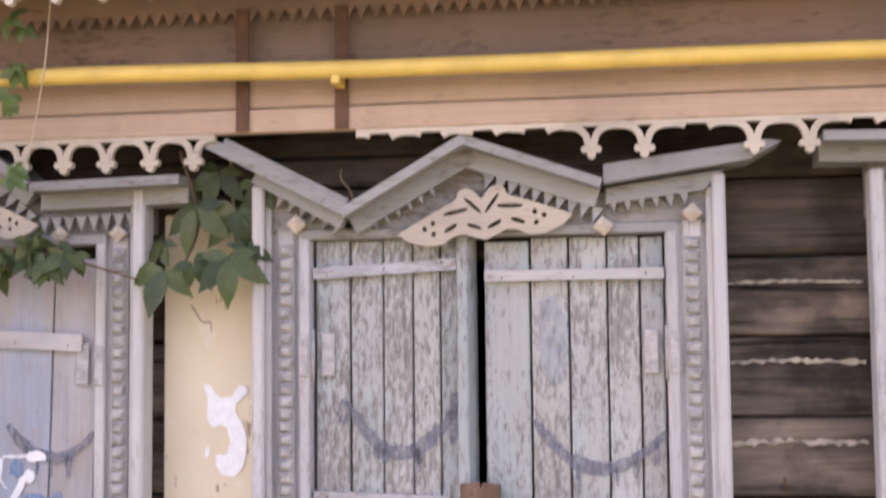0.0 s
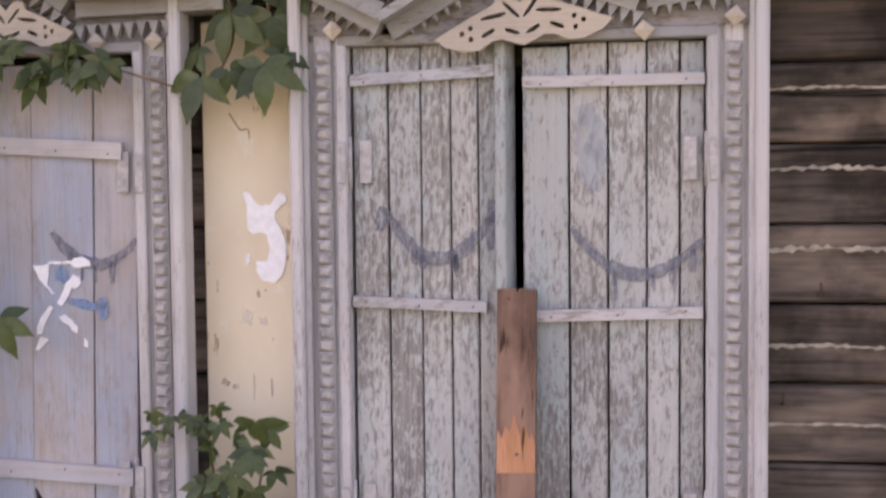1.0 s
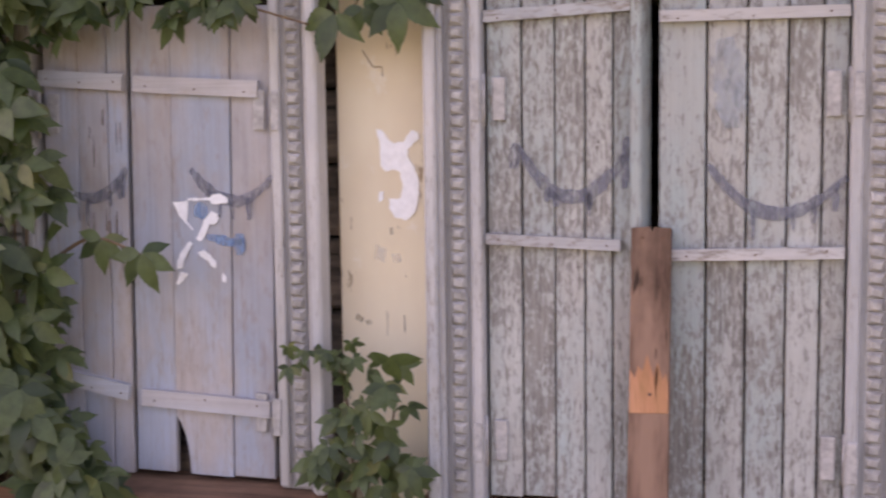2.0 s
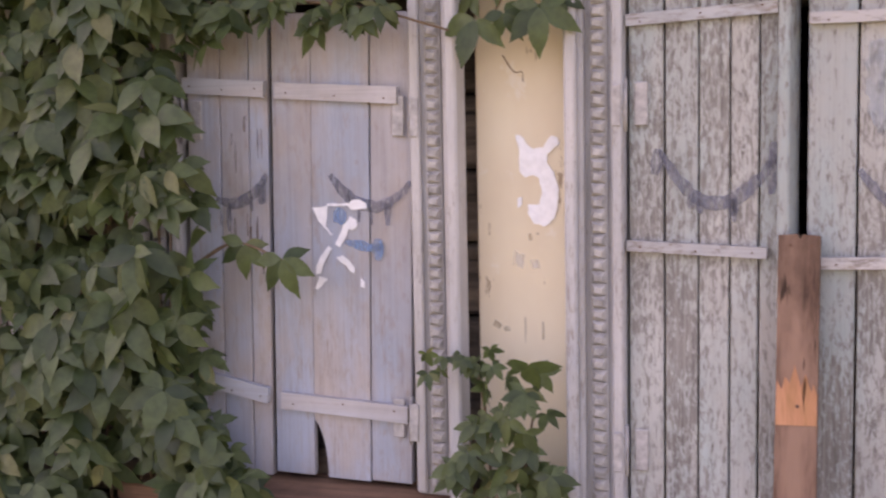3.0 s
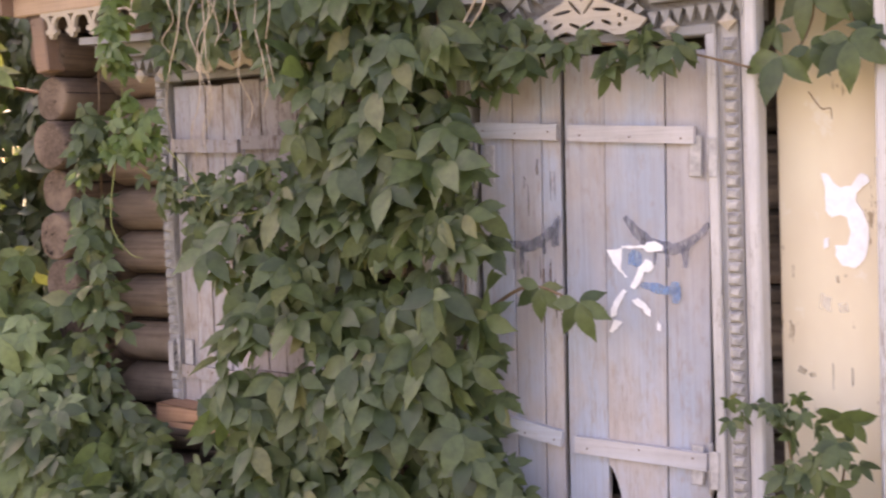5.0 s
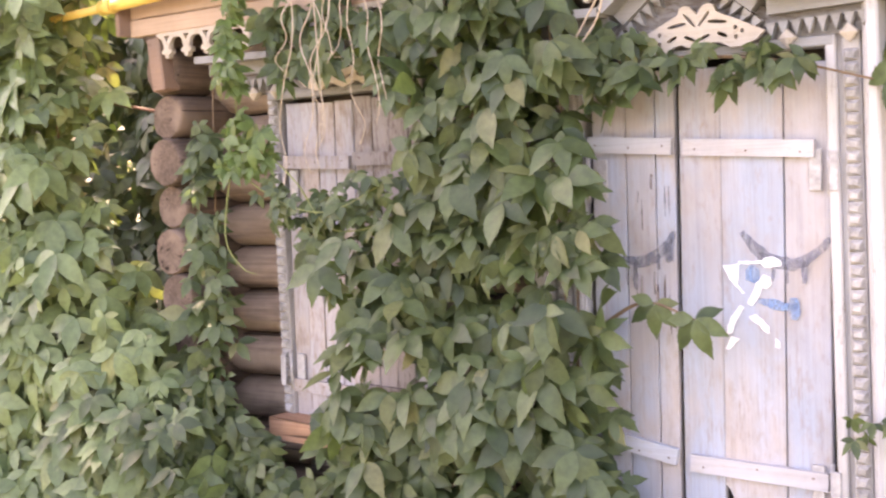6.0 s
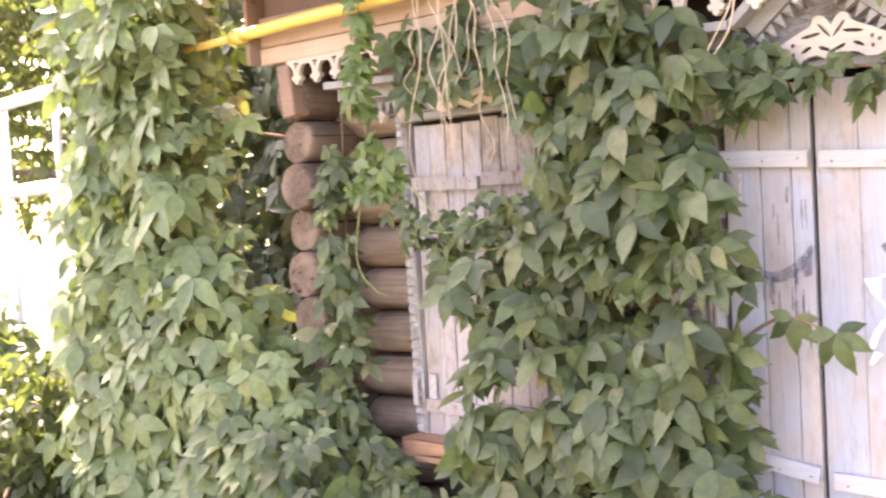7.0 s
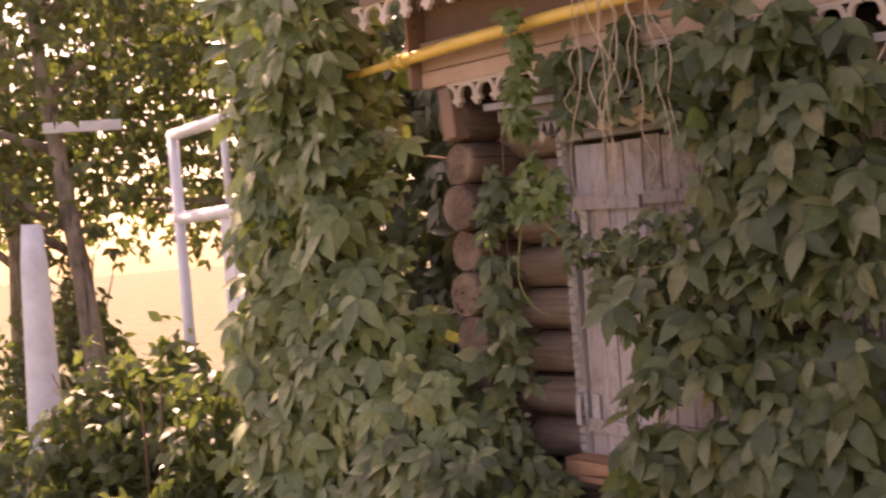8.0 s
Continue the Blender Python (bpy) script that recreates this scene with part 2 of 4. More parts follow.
def ground_material():
    n = Nodes("dry_grass_ground")
    f = n.noise((1.3, 1.3, 1.3), 0, 6, 0.65)
    g = n.noise((18, 18, 18), 0, 5, 0.7)
    color = n.mix(n.ramp(f, [(0.4, 0.0), (0.6, 1.0)]), (0.10, 0.105, 0.07), (0.15, 0.135, 0.11))
    color = n.mix(n.ramp(g, [(0.4, 0.6), (0.6, 0.0)]), color, (0.09, 0.11, 0.045))
    n.bump(g, 0.8, 0.03)
    return n.done(color, 0.95, spec=0.1)


PANEL = plaster_material()
GROUND = ground_material()


# ---- building blocks ----
rng = random.Random(7)


def part(name, bm, material, parent=None, label="", at=None):
    me = bpy.data.meshes.new(name)
    bm.normal_update()
    bm.to_mesh(me)
    bm.free()
    me.materials.append(material)
    ob = new(name, me)
    if parent is not None:
        ob.parent = parent
    if at is not None:
        ob.matrix_basis = at
    if label:
        ob["label"] = label
    return ob


def same(name, ob, parent, m):
    """Another piece on the same mesh."""
    o = new(name, ob.data)
    o.parent = parent
    o.matrix_basis = m
    return o


def thing(name, x, y, z, label, category, group="", kind=""):
    e = new(name)
    e.empty_display_size = 0.1
    e.location = (x, y, z)
    return tagged(e, label, category, group, kind)


def block(bm, x0, x1, y0, y1, z0, z1, chamfer=0.003, rot=None, pivot=None):
    """A box with worn edges, added to bm."""
    b = bmesh.new()
    bmesh.ops.create_cube(b, size=1)
    for v in b.verts:
        v.co = Vector(((x0 + x1) / 2 + v.co.x * (x1 - x0), (y0 + y1) / 2 + v.co.y * (y1 - y0), (z0 + z1) / 2 + v.co.z * (z1 - z0)))
    if chamfer:
        bmesh.ops.bevel(b, geom=b.edges[:], offset=chamfer, segments=1, affect="EDGES")
    if rot is not None:
        bmesh.ops.rotate(b, verts=b.verts, cent=pivot or ((x0 + x1) / 2, (y0 + y1) / 2, (z0 + z1) / 2), matrix=rot)
    merge(bm, b)
    return bm


def merge(bm, other):
    me = bpy.data.meshes.new("tmp")
    other.to_mesh(me)
    other.free()
    bm.from_mesh(me)
    bpy.data.meshes.remove(me)


def box(*a, **k):
    return block(bmesh.new(), *a, **k)


def plate(loops, y0, y1, chamfer=0.0):
    """A board cut to an outline in x and z, with holes (the further loops), from y0 (front) to y1."""
    b = bmesh.new()
    edges = []
    for loop in loops:
        vs = [b.verts.new((x, y0, z)) for x, z in loop]
        edges += [b.edges.new((vs[i], vs[(i + 1) % len(vs)])) for i in range(len(vs))]
    bmesh.ops.triangle_fill(b, use_beauty=True, use_dissolve=False, edges=edges, normal=(0, -1, 0))
    ret = bmesh.ops.extrude_face_region(b, geom=b.faces[:])
    for v in ret["geom"]:
        if isinstance(v, bmesh.types.BMVert):
            v.co.y = y1
    bmesh.ops.recalc_face_normals(b, faces=b.faces[:])
    return b


def band(points, width, y0, y1, uneven=0.0, seed=1, taper=False):
    """A strip of some width along a line in x and z, with ragged edges where uneven."""
    r = random.Random(seed)
    dense = []
    for (xa, za), (xb, zb) in zip(points[:-1], points[1:]):
        k = max(1, int(math.hypot(xb - xa, zb - za) / 0.012)) if uneven else 1
        dense += [(xa + (xb - xa) * i / k, za + (zb - za) * i / k) for i in range(k)]
    dense.append(points[-1])
    b = bmesh.new()
    rows = []
    for i, (x, z) in enumerate(dense):
        xa, za = dense[max(0, i - 1)]
        xb, zb = dense[min(len(dense) - 1, i + 1)]
        d = math.hypot(xb - xa, zb - za) or 1
        nx, nz = -(zb - za) / d, (xb - xa) / d
        w = width / 2
        if taper:
            w *= 0.35 + 0.65 * math.sin(math.pi * (i + 0.6) / (len(dense) + 0.2))
        w1, w2 = w * (1 + r.uniform(-uneven, uneven)), w * (1 + r.uniform(-uneven, uneven))
        rows.append([b.verts.new(p) for p in ((x + nx * w1, y0, z + nz * w1), (x - nx * w2, y0, z - nz * w2), (x - nx * w2, y1, z - nz * w2), (x + nx * w1, y1, z + nz * w1))])
    for p, q in zip(rows[:-1], rows[1:]):
        for i in range(4):
            j = (i + 1) % 4
            b.faces.new((p[i], p[j], q[j], q[i]))
    b.faces.new(rows[0])
    b.faces.new(rows[-1][::-1])
    bmesh.ops.recalc_face_normals(b, faces=b.faces[:])
    return b


def tube(points, radius, sides=6, taper=1.0):
    """A round rod along a line of points."""
    b = bmesh.new()
    pts = [Vector(p) for p in points]
    rings = []
    for i, p in enumerate(pts):
        d = (pts[min(i + 1, len(pts) - 1)] - pts[max(i - 1, 0)]).normalized()
        u = d.orthogonal().normalized()
        if rings:
            u = (last - d * last.dot(d)).normalized()
        last = u
        v = d.cross(u)
        rr = radius * (1 + (taper - 1) * i / max(1, len(pts) - 1))
        rings.append([b.verts.new(p + (u * math.cos(t) + v * math.sin(t)) * rr) for t in (2 * math.pi * k / sides for k in range(sides))])
    for p, q in zip(rings[:-1], rings[1:]):
        for i in range(sides):
            j = (i + 1) % sides
            f = b.faces.new((p[i], p[j], q[j], q[i]))
            f.smooth = True
    b.faces.new(rings[0][::-1])
    b.faces.new(rings[-1])
    bmesh.ops.recalc_face_normals(b, faces=b.faces[:])
    return b


def smooth_line(points, steps=6):
    """A rounded line through points (Catmull-Rom)."""
    p = [Vector(q) for q in points]
    p = [p[0] * 2 - p[1]] + p + [p[-1] * 2 - p[-2]]
    out = []
    for i in range(1, len(p) - 2):
        for k in range(steps):
            t = k / steps
            out.append(0.5 * (2 * p[i] + (p[i + 1] - p[i - 1]) * t + (2 * p[i - 1] - 5 * p[i] + 4 * p[i + 1] - p[i + 2]) * t * t + (3 * p[i] - p[i - 1] - 3 * p[i + 1] + p[i + 2]) * t ** 3))
    out.append(p[-2])
    return out


# ---- the house: log wall, side wall, roof ----
FACE = 2.24          # outermost line of the logs
COURSE = 0.205
WINDOWS = [("A", -0.05, 0.45), ("B", -1.46, 0.365), ("C", -2.714, 0.306), ("D", 1.415, 0.365)]


def log_bm(x0, x1, zc, round_=3.0, seed=0, high=COURSE):
    """One hewn log along x, slightly uneven."""
    b = bmesh.new()
    n, sides = max(2, int((x1 - x0) / 0.12)), 14 if round_ < 4 else 24
    rings = []
    for i in range(n + 1):
        x = x0 + (x1 - x0) * i / n
        ring = []
        for k in range(sides):
            t = 2 * math.pi * k / sides
            c, s = math.cos(t), math.sin(t)
            y = math.copysign(abs(c) ** (2 / round_), c) * 0.11
            z = math.copysign(abs(s) ** (2 / round_), s) * (high / 2 - 0.001)
            w = noise.noise(Vector((x * 2.2, zc * 9 + s * 2, c * 2 + seed))) * 0.009
            ring.append(b.verts.new((x, FACE + 0.11 + y + w, zc + z + w * 0.4)))
        rings.append(ring)
    for p, q in zip(rings[:-1], rings[1:]):
        for i in range(sides):
            j = (i + 1) % sides
            b.faces.new((p[i], p[j], q[j], q[i])).smooth = round_ < 4
    b.faces.new(rings[0])
    b.faces.new(rings[-1])
    bmesh.ops.recalc_face_normals(b, faces=b.faces[:])
    return b


wall = tagged(new("wall_front"), "weathered brown log wall of an old wooden house", "wall", kind="structure")
openings = sorted((c - h - 0.02, c + h + 0.02) for _, c, h in WINDOWS)
for i in range(13):
    zc = 0.055 + COURSE / 2 + i * COURSE
    if 0.62 < zc < 1.94:
        edges = [v for o in openings for v in o][1:] + [2.6]
    else:
        edges = [-3.06, 2.6]
    for a, b_ in zip(edges[::2], edges[1::2]):
        part("log", log_bm(a, b_, zc, 9.0, i), LOG_EAVE_SHADE if zc > 1.93 else LOG, wall)
# thinner round logs between the corner and the overgrown window
SLIM = 0.163
for i in range(16):
    part("log", log_bm(-3.50, -3.055, 0.054 + SLIM * i, 2.1, 40 + i, SLIM), LOG_WARM, wall)

# pale tow in some of the joints right of the middle window
for i, z in enumerate((1.832, 1.63, 1.425, 1.178, 0.976)):
    part("caulk", band([(0.56, z), (0.72, z + 0.004), (0.90, z + rng.uniform(-0.004, 0.004))], (0.006, 0.009, 0.0115, 0.008)[i % 4], FACE - 0.004, FACE + 0.02, 0.98, 30 + i), CAULK, wall, "ragged pale tow caulking")

side = tagged(new("wall_side"), "side wall of round brown logs with projecting ends", "wall", kind="structure")
for i in range(15):
    zc = 0.135 + i * SLIM
    cx, rad = -3.49 + 0.018 * math.sin(i * 1.9 + 0.6), 0.084 + 0.006 * math.sin(i * 2.7)
    tip = 2.04 + 0.025 * math.sin(i * 2.3)
    bm = tube([(cx, y, zc) for y in (tip, tip + 0.015, tip + 0.05, 2.4, 4, 8)], rad, 14)
    for v in bm.verts:
        w = noise.noise(Vector((v.co.x * 11, v.co.y * 4, v.co.z * 11))) * 0.018
        v.co += Vector((w, 0, w * 0.5))
        if v.co.y < tip + 0.005:
            v.co.x, v.co.z = cx + (v.co.x - cx) * 0.9, zc + (v.co.z - zc) * 0.92
    part("log", bm, LOG_END, side)
rear = tagged(part("wall_back", box(-3.6, 2.6, 8.0, 8.2, 0, 2.8), LOG_WARM), "plain back wall of the house", "wall", kind="structure")
east = tagged(part("wall_right", box(2.55, 2.75, 2.3, 8.2, 0, 2.8), LOG_WARM), "plain far side wall of the house", "wall", kind="structure")
inner = tagged(part("floor", box(-3.5, 2.55, 2.5, 8.0, 0.3, 0.4), SILL), "dark plank floor inside the house", "floor", kind="structure")
# unseen panel, added to stop sun leaking between the side logs
sun_stop = tagged(part("wall_left_inner", box(-3.46, -3.42, 2.46, 8.0, 0, 2.75, chamfer=0), SILL), "unseen panel that keeps sun out of the house", "wall", kind="structure")
lid = tagged(part("ceiling", box(-3.6, 2.7, 2.3, 8.1, 2.72, 2.78), SILL), "plain board ceiling inside the house", "ceiling", kind="structure")

roof = tagged(new("roof"), "gabled roof with a boarded eave", "roof", kind="structure")
b = bmesh.new()
sec = [(1.73, 2.71), (5.2, 4.62), (9.0, 2.53), (9.0, 2.60), (5.2, 4.70), (1.73, 2.78)]
va = [b.verts.new((-3.62, y, z)) for y, z in sec]
vb = [b.verts.new((3.0, y, z)) for y, z in sec]
for i in range(6):
    b.faces.new((va[i], va[(i + 1) % 6], vb[(i + 1) % 6], vb[i]))
b.faces.new(va)
b.faces.new(vb)
bmesh.ops.recalc_face_normals(b, faces=b.faces[:])
part("roof_slope", b, SILL, roof)
part("soffit", box(-3.60, 2.9, 1.765, 2.06, 2.688, 2.703), FRIEZE, roof)
part("eave_board", box(-1.3, 2.9, 1.735, 1.76, 2.592, 2.74), FRIEZE, roof)
# the eave sags towards its free end
SAG = 0.033
part("eave_board", band([(-3.60, 2.666 - SAG * 2.3), (-1.302, 2.666)], 0.148, 1.735, 1.76), FRIEZE, roof)
for x in (-3.5, 2.5):
    b = bmesh.new()
    vs = [b.verts.new((x, y, z)) for y, z in ((2.3, 2.8), (8.1, 2.8), (5.2, 4.5))]
    b.faces.new(vs)
    r_ = bmesh.ops.extrude_face_region(b, geom=b.faces[:])
    for v in r_["geom"]:
        if isinstance(v, bmesh.types.BMVert):
            v.co.x += 0.06
    part("gable", b, LOG_WARM, roof)

ground = tagged(part("ground", box(-150, 150, -150, 150, -0.4, 0.0, chamfer=0), GROUND), "dry grass and bare earth round the house", "ground", kind="structure")

# ---- eave: fascia boards, fret pieces, pipe ----
EX0, EX1 = -3.60, 2.6
fascia = tagged(new("fascia"), "tan painted eave boards with hanging carved fretwork", "eave", kind="structure")
part("board", box(EX0, EX1, 2.0, 2.03, 2.222, 2.283, chamfer=0.004), FASCIA, fascia)
part("board", box(EX0, EX1, 2.004, 2.03, 2.286, 2.395, chamfer=0.004), FASCIA, fascia)
part("frieze_board", box(EX0, EX1, 2.035, 2.06, 2.40, 2.62, chamfer=0.003), FRIEZE, fascia, "dark brown board")
part("upper_board", box(EX0, EX1, 2.0, 2.03, 2.535, 2.72, chamfer=0.004), FRIEZE, fascia)
part("underside", box(EX0, EX1, 2.03, 2.26, 2.60, 2.625, chamfer=0), FRIEZE, fascia)
part("end_board", box(EX0 - 0.02, EX0, 1.95, 2.3, 2.225, 2.72, chamfer=0.003), FRIEZE, fascia)


def arch_bm(w, broken):
    """One fret piece: half arches that meet in a pendant. broken: the pendant is lost."""
    b = bmesh.new()
    for s in (-1, 1):
        pts = []
        for k in range(9):
            t = math.pi / 2 * k / 8
            pts.append((s * (w / 2 - (w / 2 - 0.007) * math.sin(t) ** 0.9), 2.163 + 0.05 * (1 - (1 - math.cos(t)) ** 1.25)))
        if broken:
            pts = pts[:5 if s > 0 else 4]
        merge(b, band(pts, 0.017, 2.004, 2.020))
    merge(b, band([(-w / 2, 2.217), (w / 2, 2.217)], 0.011, 2.003, 2.021))
    if not broken:
        merge(b, plate([[(-0.009, 2.18), (0.009, 2.18), (0.010, 2.160), (0.021, 2.164), (0.026, 2.155), (0.021, 2.146), (0.011, 2.147), (0.010, 2.136), (0, 2.130),
                         (-0.010, 2.136), (-0.011, 2.147), (-0.021, 2.146), (-0.026, 2.155), (-0.021, 2.164), (-0.010, 2.160)]], 2.002, 2.022))
    return b


def fret_places():
    """Where the fret pieces hang, their width, and whether the pendant is lost; none under the sagging cornice."""
    x = -0.782
    while x > -1.75:
        yield x, 0.1165, False
        x -= 0.1165
    while x > -3.5:
        yield x, 0.099, False
        x -= 0.099
    x = -0.293
    while x < 2.55:
        yield x, 0.13, x < 0.16 or abs(x - 0.487) < 0.03 or abs(x - 0.877) < 0.03
        x += 0.13


fret_obs = {}
for x, w, lost in fret_places():
    m = pose(x, 0, 0, 0, rng.uniform(-1.5, 1.5), 0)
    m.translation.z += 2.2 - (m.to_3x3() @ Vector((0, 0, 2.2))).z
    m.translation.x -= (m.to_3x3() @ Vector((0, 0, 2.2))).x
    if (w, lost) in fret_obs:
        same("fret_piece", fret_obs[w, lost], fascia, m)
    else:
        fret_obs[w, lost] = part("fret_piece", arch_bm(w, lost), CREAM, fascia, at=m)

fret_x = -3.6
while fret_x < 2.85:
    same("fret_piece", fret_obs[0.1165, False], roof, pose(fret_x, -0.262, 0.377 - SAG * max(0, -1.3 - fret_x)))
    fret_x += 0.1165
tooth_ob = None
for i in range(int((EX1 - EX0) / 0.036)):
    m = pose(EX0 + 0.02 + i * 0.036, 0, 2.536)
    if tooth_ob is None:
        tooth_ob = part("saw_tooth", plate([[(-0.017, 0.004), (0.017, 0.004), (0.0, -0.028)]], 1.998, 2.012), FRIEZE, fascia, at=m)
    else:
        same("saw_tooth", tooth_ob, fascia, m)

pipe = thing("gas_pipe", 0, 1.93, 2.39, "yellow painted gas pipe along the eave boards", "pipe")
part("pipe_run", tube(smooth_line([(-3.62, 0, -0.058), (-3.0, 0, -0.036), (-1.3, 0, -0.017), (-0.4, 0, -0.029), (0.0, 0, -0.031), (0.93, 0, -0.033), (2.6, 0, -0.05)], 6), 0.0225, 14), PIPE, pipe)
part("pipe_coupling", tube([(-3.60, 0, -0.058), (-3.66, 0, -0.059)], 0.027, 12), PIPE, pipe)
part("thin_pipe", tube([(-3.65, 0, -0.059), (-3.9, 0.01, -0.066), (-4.2, 0.02, -0.08)], 0.015, 10), PIPE, pipe)
for x in (-0.649, -0.392, -2.2, 1.2):
    part("pipe_strap", box(x - 0.017, x + 0.017, 0.062, 0.068, -0.165, 0.15, chamfer=0.001), IRON, pipe, "rusty iron strap")
    if x > -0.5:
        part("pipe_hook", box(x - 0.011, x + 0.011, -0.014, 0.06, -0.066, -0.03, chamfer=0.003), PIPE, pipe)

# ---- windows ----
TOP = 1.345      # top of the shutters above the sill


def ornament_bm(w, h):
    """A pierced butterfly-shaped board."""
    half = [(0.0, 0.79), (0.05, 0.9), (0.1, 0.99), (0.18, 1.03), (0.26, 0.98), (0.29, 0.84), (0.34, 0.79), (0.56, 0.64), (0.77, 0.48), (1.0, 0.3),
            (0.88, 0.12), (0.67, 0.0), (0.5, 0.0), (0.36, 0.13), (0.24, 0.16), (0.12, 0.07), (0.0, 0.0)]
    loop = [(x * w, z * h) for x, z in half] + [(-x * w, z * h) for x, z in half[-2:0:-1]]

    def slot(cx, cz, length, wide, turn):
        c, s = math.cos(turn), math.sin(turn)
        pts = []
        for i in range(10):
            t = 2 * math.pi * i / 10
            u, v = math.copysign(abs(math.cos(t)) ** 0.6, math.cos(t)) * length / 2, math.sin(t) * wide / 2
            pts.append((cx + u * c - v * s, cz + u * s + v * c))
        return pts

    holes = []
    for s in (-1, 1):
        holes += [slot(s * 0.31 * w, 0.60 * h, 0.3 * w, 0.085 * h, s * -0.12), slot(s * 0.11 * w, 0.69 * h, 0.27 * w, 0.075 * h, s * 0.85),
                  slot(s * 0.115 * w, 0.28 * h, 0.18 * w, 0.085 * h, s * 0.4), slot(s * 0.385 * w, 0.30 * h, 0.17 * w, 0.09 * h, s * -0.42)]
        for dx, dz in ((0.58, 0.43), (0.68, 0.34), (0.585, 0.22)):
            holes.append(slot(s * dx * w, dz * h, 0.055 * w, 0.1 * h, 0))
    return plate([loop] + holes, -0.066, -0.052)


def diamond_bm(r):
    b = bmesh.new()
    ring = [b.verts.new((x, 0, z)) for x, z in ((r, 0), (0, r), (-r, 0), (0, -r))]
    low = [b.verts.new((v.co.x, 0.02, v.co.z)) for v in ring]
    tip = b.verts.new((0, -0.016, 0))
    for i in range(4):
        j = (i + 1) % 4
        b.faces.new((ring[i], ring[j], tip))
        b.faces.new((ring[i], low[i], low[j], ring[j]))
    bmesh.ops.recalc_face_normals(b, faces=b.faces[:])
    return b


def bead_bm():
    """A carved lozenge of the rope strip."""
    b = bmesh.new()
    base = [b.verts.new((x, 0, z)) for x, z in ((0.020, -0.0158), (0.020, 0.0158), (-0.020, 0.0158), (-0.020, -0.0158))]
    top = [b.verts.new((x, -0.013, z)) for x, z in ((0.008, -0.010), (0.012, 0.004), (-0.008, 0.008), (-0.012, -0.006))]
    for i in range(4):
        j = (i + 1) % 4
        b.faces.new((base[i], base[j], top[j], top[i]))
    b.faces.new(top)
    bmesh.ops.recalc_face_normals(b, faces=b.faces[:])
    return b


shared = {}


def piece(name, make, material, parent, m):
    """A small piece; alike ones share one mesh."""
    key = (name, material.name)
    if key not in shared:
        shared[key] = part(name, make(), material, parent, at=m)
        return shared[key]
    return same(name, shared[key], parent, m)


def cornice(parent, points, material, seed, upper=0.024, lower=0.042):
    """Moulded boards along a zigzag: a projecting cap over a set-back board."""
    for i, (a, c) in enumerate(zip(points[:-1], points[1:])):
        d = Vector((c[0] - a[0], c[1] - a[1])).normalized()
        nrm = Vector((-d.y, d.x))
        def off(p, k):
            return (p[0] + nrm.x * k, p[1] + nrm.y * k)
        part("cornice_cap", band([off(a, -upper / 2), off(c, -upper / 2)], upper, -0.135 - 0.003 * (seed % 2), 0.05), material, parent)
        part("cornice_board", band([off(a, -upper - lower / 2), off(c, -upper - lower / 2)], lower, -0.064 - 0.003 * (seed % 2), 0.05), material, parent)


def teeth(parent, a, c, material):
    d = Vector((c[0] - a[0], c[1] - a[1]))
    n = max(2, int(d.length / 0.031))
    turn = -math.degrees(math.atan2(d.y, d.x))
    for i in range(n):
        t = (i + 0.5) / n
        piece("saw_tooth", lambda: plate([[(-0.014, 0.012), (0.014, 0.012), (0.0, -0.028)]], -0.056, -0.0285), material, parent,
              pose(a[0] + d.x * t, 0, a[1] + d.y * t, 0, turn, 0))


def surround(parent, h, trim, trim_x, slim=False, base=0.0):
    """Side boards, rope strips, mouldings, head trim and sill of a window whose opening is 2 h wide."""
    for s in (-1, 1):
        def sx(a, c):
            return (min(s * a, s * c), max(s * a, s * c))
        if slim:
            strip = part("side_board", box(*sx(h + 0.004, h + 0.046), -0.012, 0.09, base, 1.50, chamfer=0.002), trim, parent)
            for i in range(int((1.37 - base) / 0.0325)):
                piece("bead", bead_bm, BEAD, strip, pose(s * (h + 0.025), -0.0125, base + 0.03 + i * 0.0325))
            continue
        part("side_board", box(*sx(h + 0.004, h + 0.118), -0.012, 0.09, -0.01, 1.50, chamfer=0.002), trim, parent)
        part("inner_trim", box(*sx(h + 0.006, h + 0.034), -0.034, -0.0125, 0.0, 1.385, chamfer=0.004), trim, parent)
        strip = part("rope_strip", box(*sx(h + 0.048, h + 0.094), -0.024, -0.0125, 0.0, 1.40, chamfer=0.002), trim, parent)
        part("outer_moulding", box(*sx(h + 0.1195, h + 0.152), -0.066, 0.012, -0.01, 1.50, chamfer=0.006), trim, parent)
        part("outer_step", box(*sx(h + 0.106, h + 0.1235), -0.046, -0.0125, -0.01, 1.47, chamfer=0.005), trim, parent)
        for i in range(int(1.34 / 0.0325)):
            piece("bead", bead_bm, BEAD, strip, pose(s * (h + 0.071), -0.0245, 0.03 + i * 0.0325, 0, 180 if rng.random() < 0.15 else rng.uniform(-4, 4), 0))
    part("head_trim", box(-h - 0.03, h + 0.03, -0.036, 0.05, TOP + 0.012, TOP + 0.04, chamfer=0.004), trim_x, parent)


def arc(x0, z0, xm, zm, x1, z1, n=14):
    """A sagging line through three points."""
    out = []
    for i in range(n + 1):
        t = i / n
        cx, cz = 2 * xm - (x0 + x1) / 2, 2 * zm - (z0 + z1) / 2
        out.append(((1 - t) ** 2 * x0 + 2 * t * (1 - t) * cx + t * t * x1, (1 - t) ** 2 * z0 + 2 * t * (1 - t) * cz + t * t * z1))
    return out


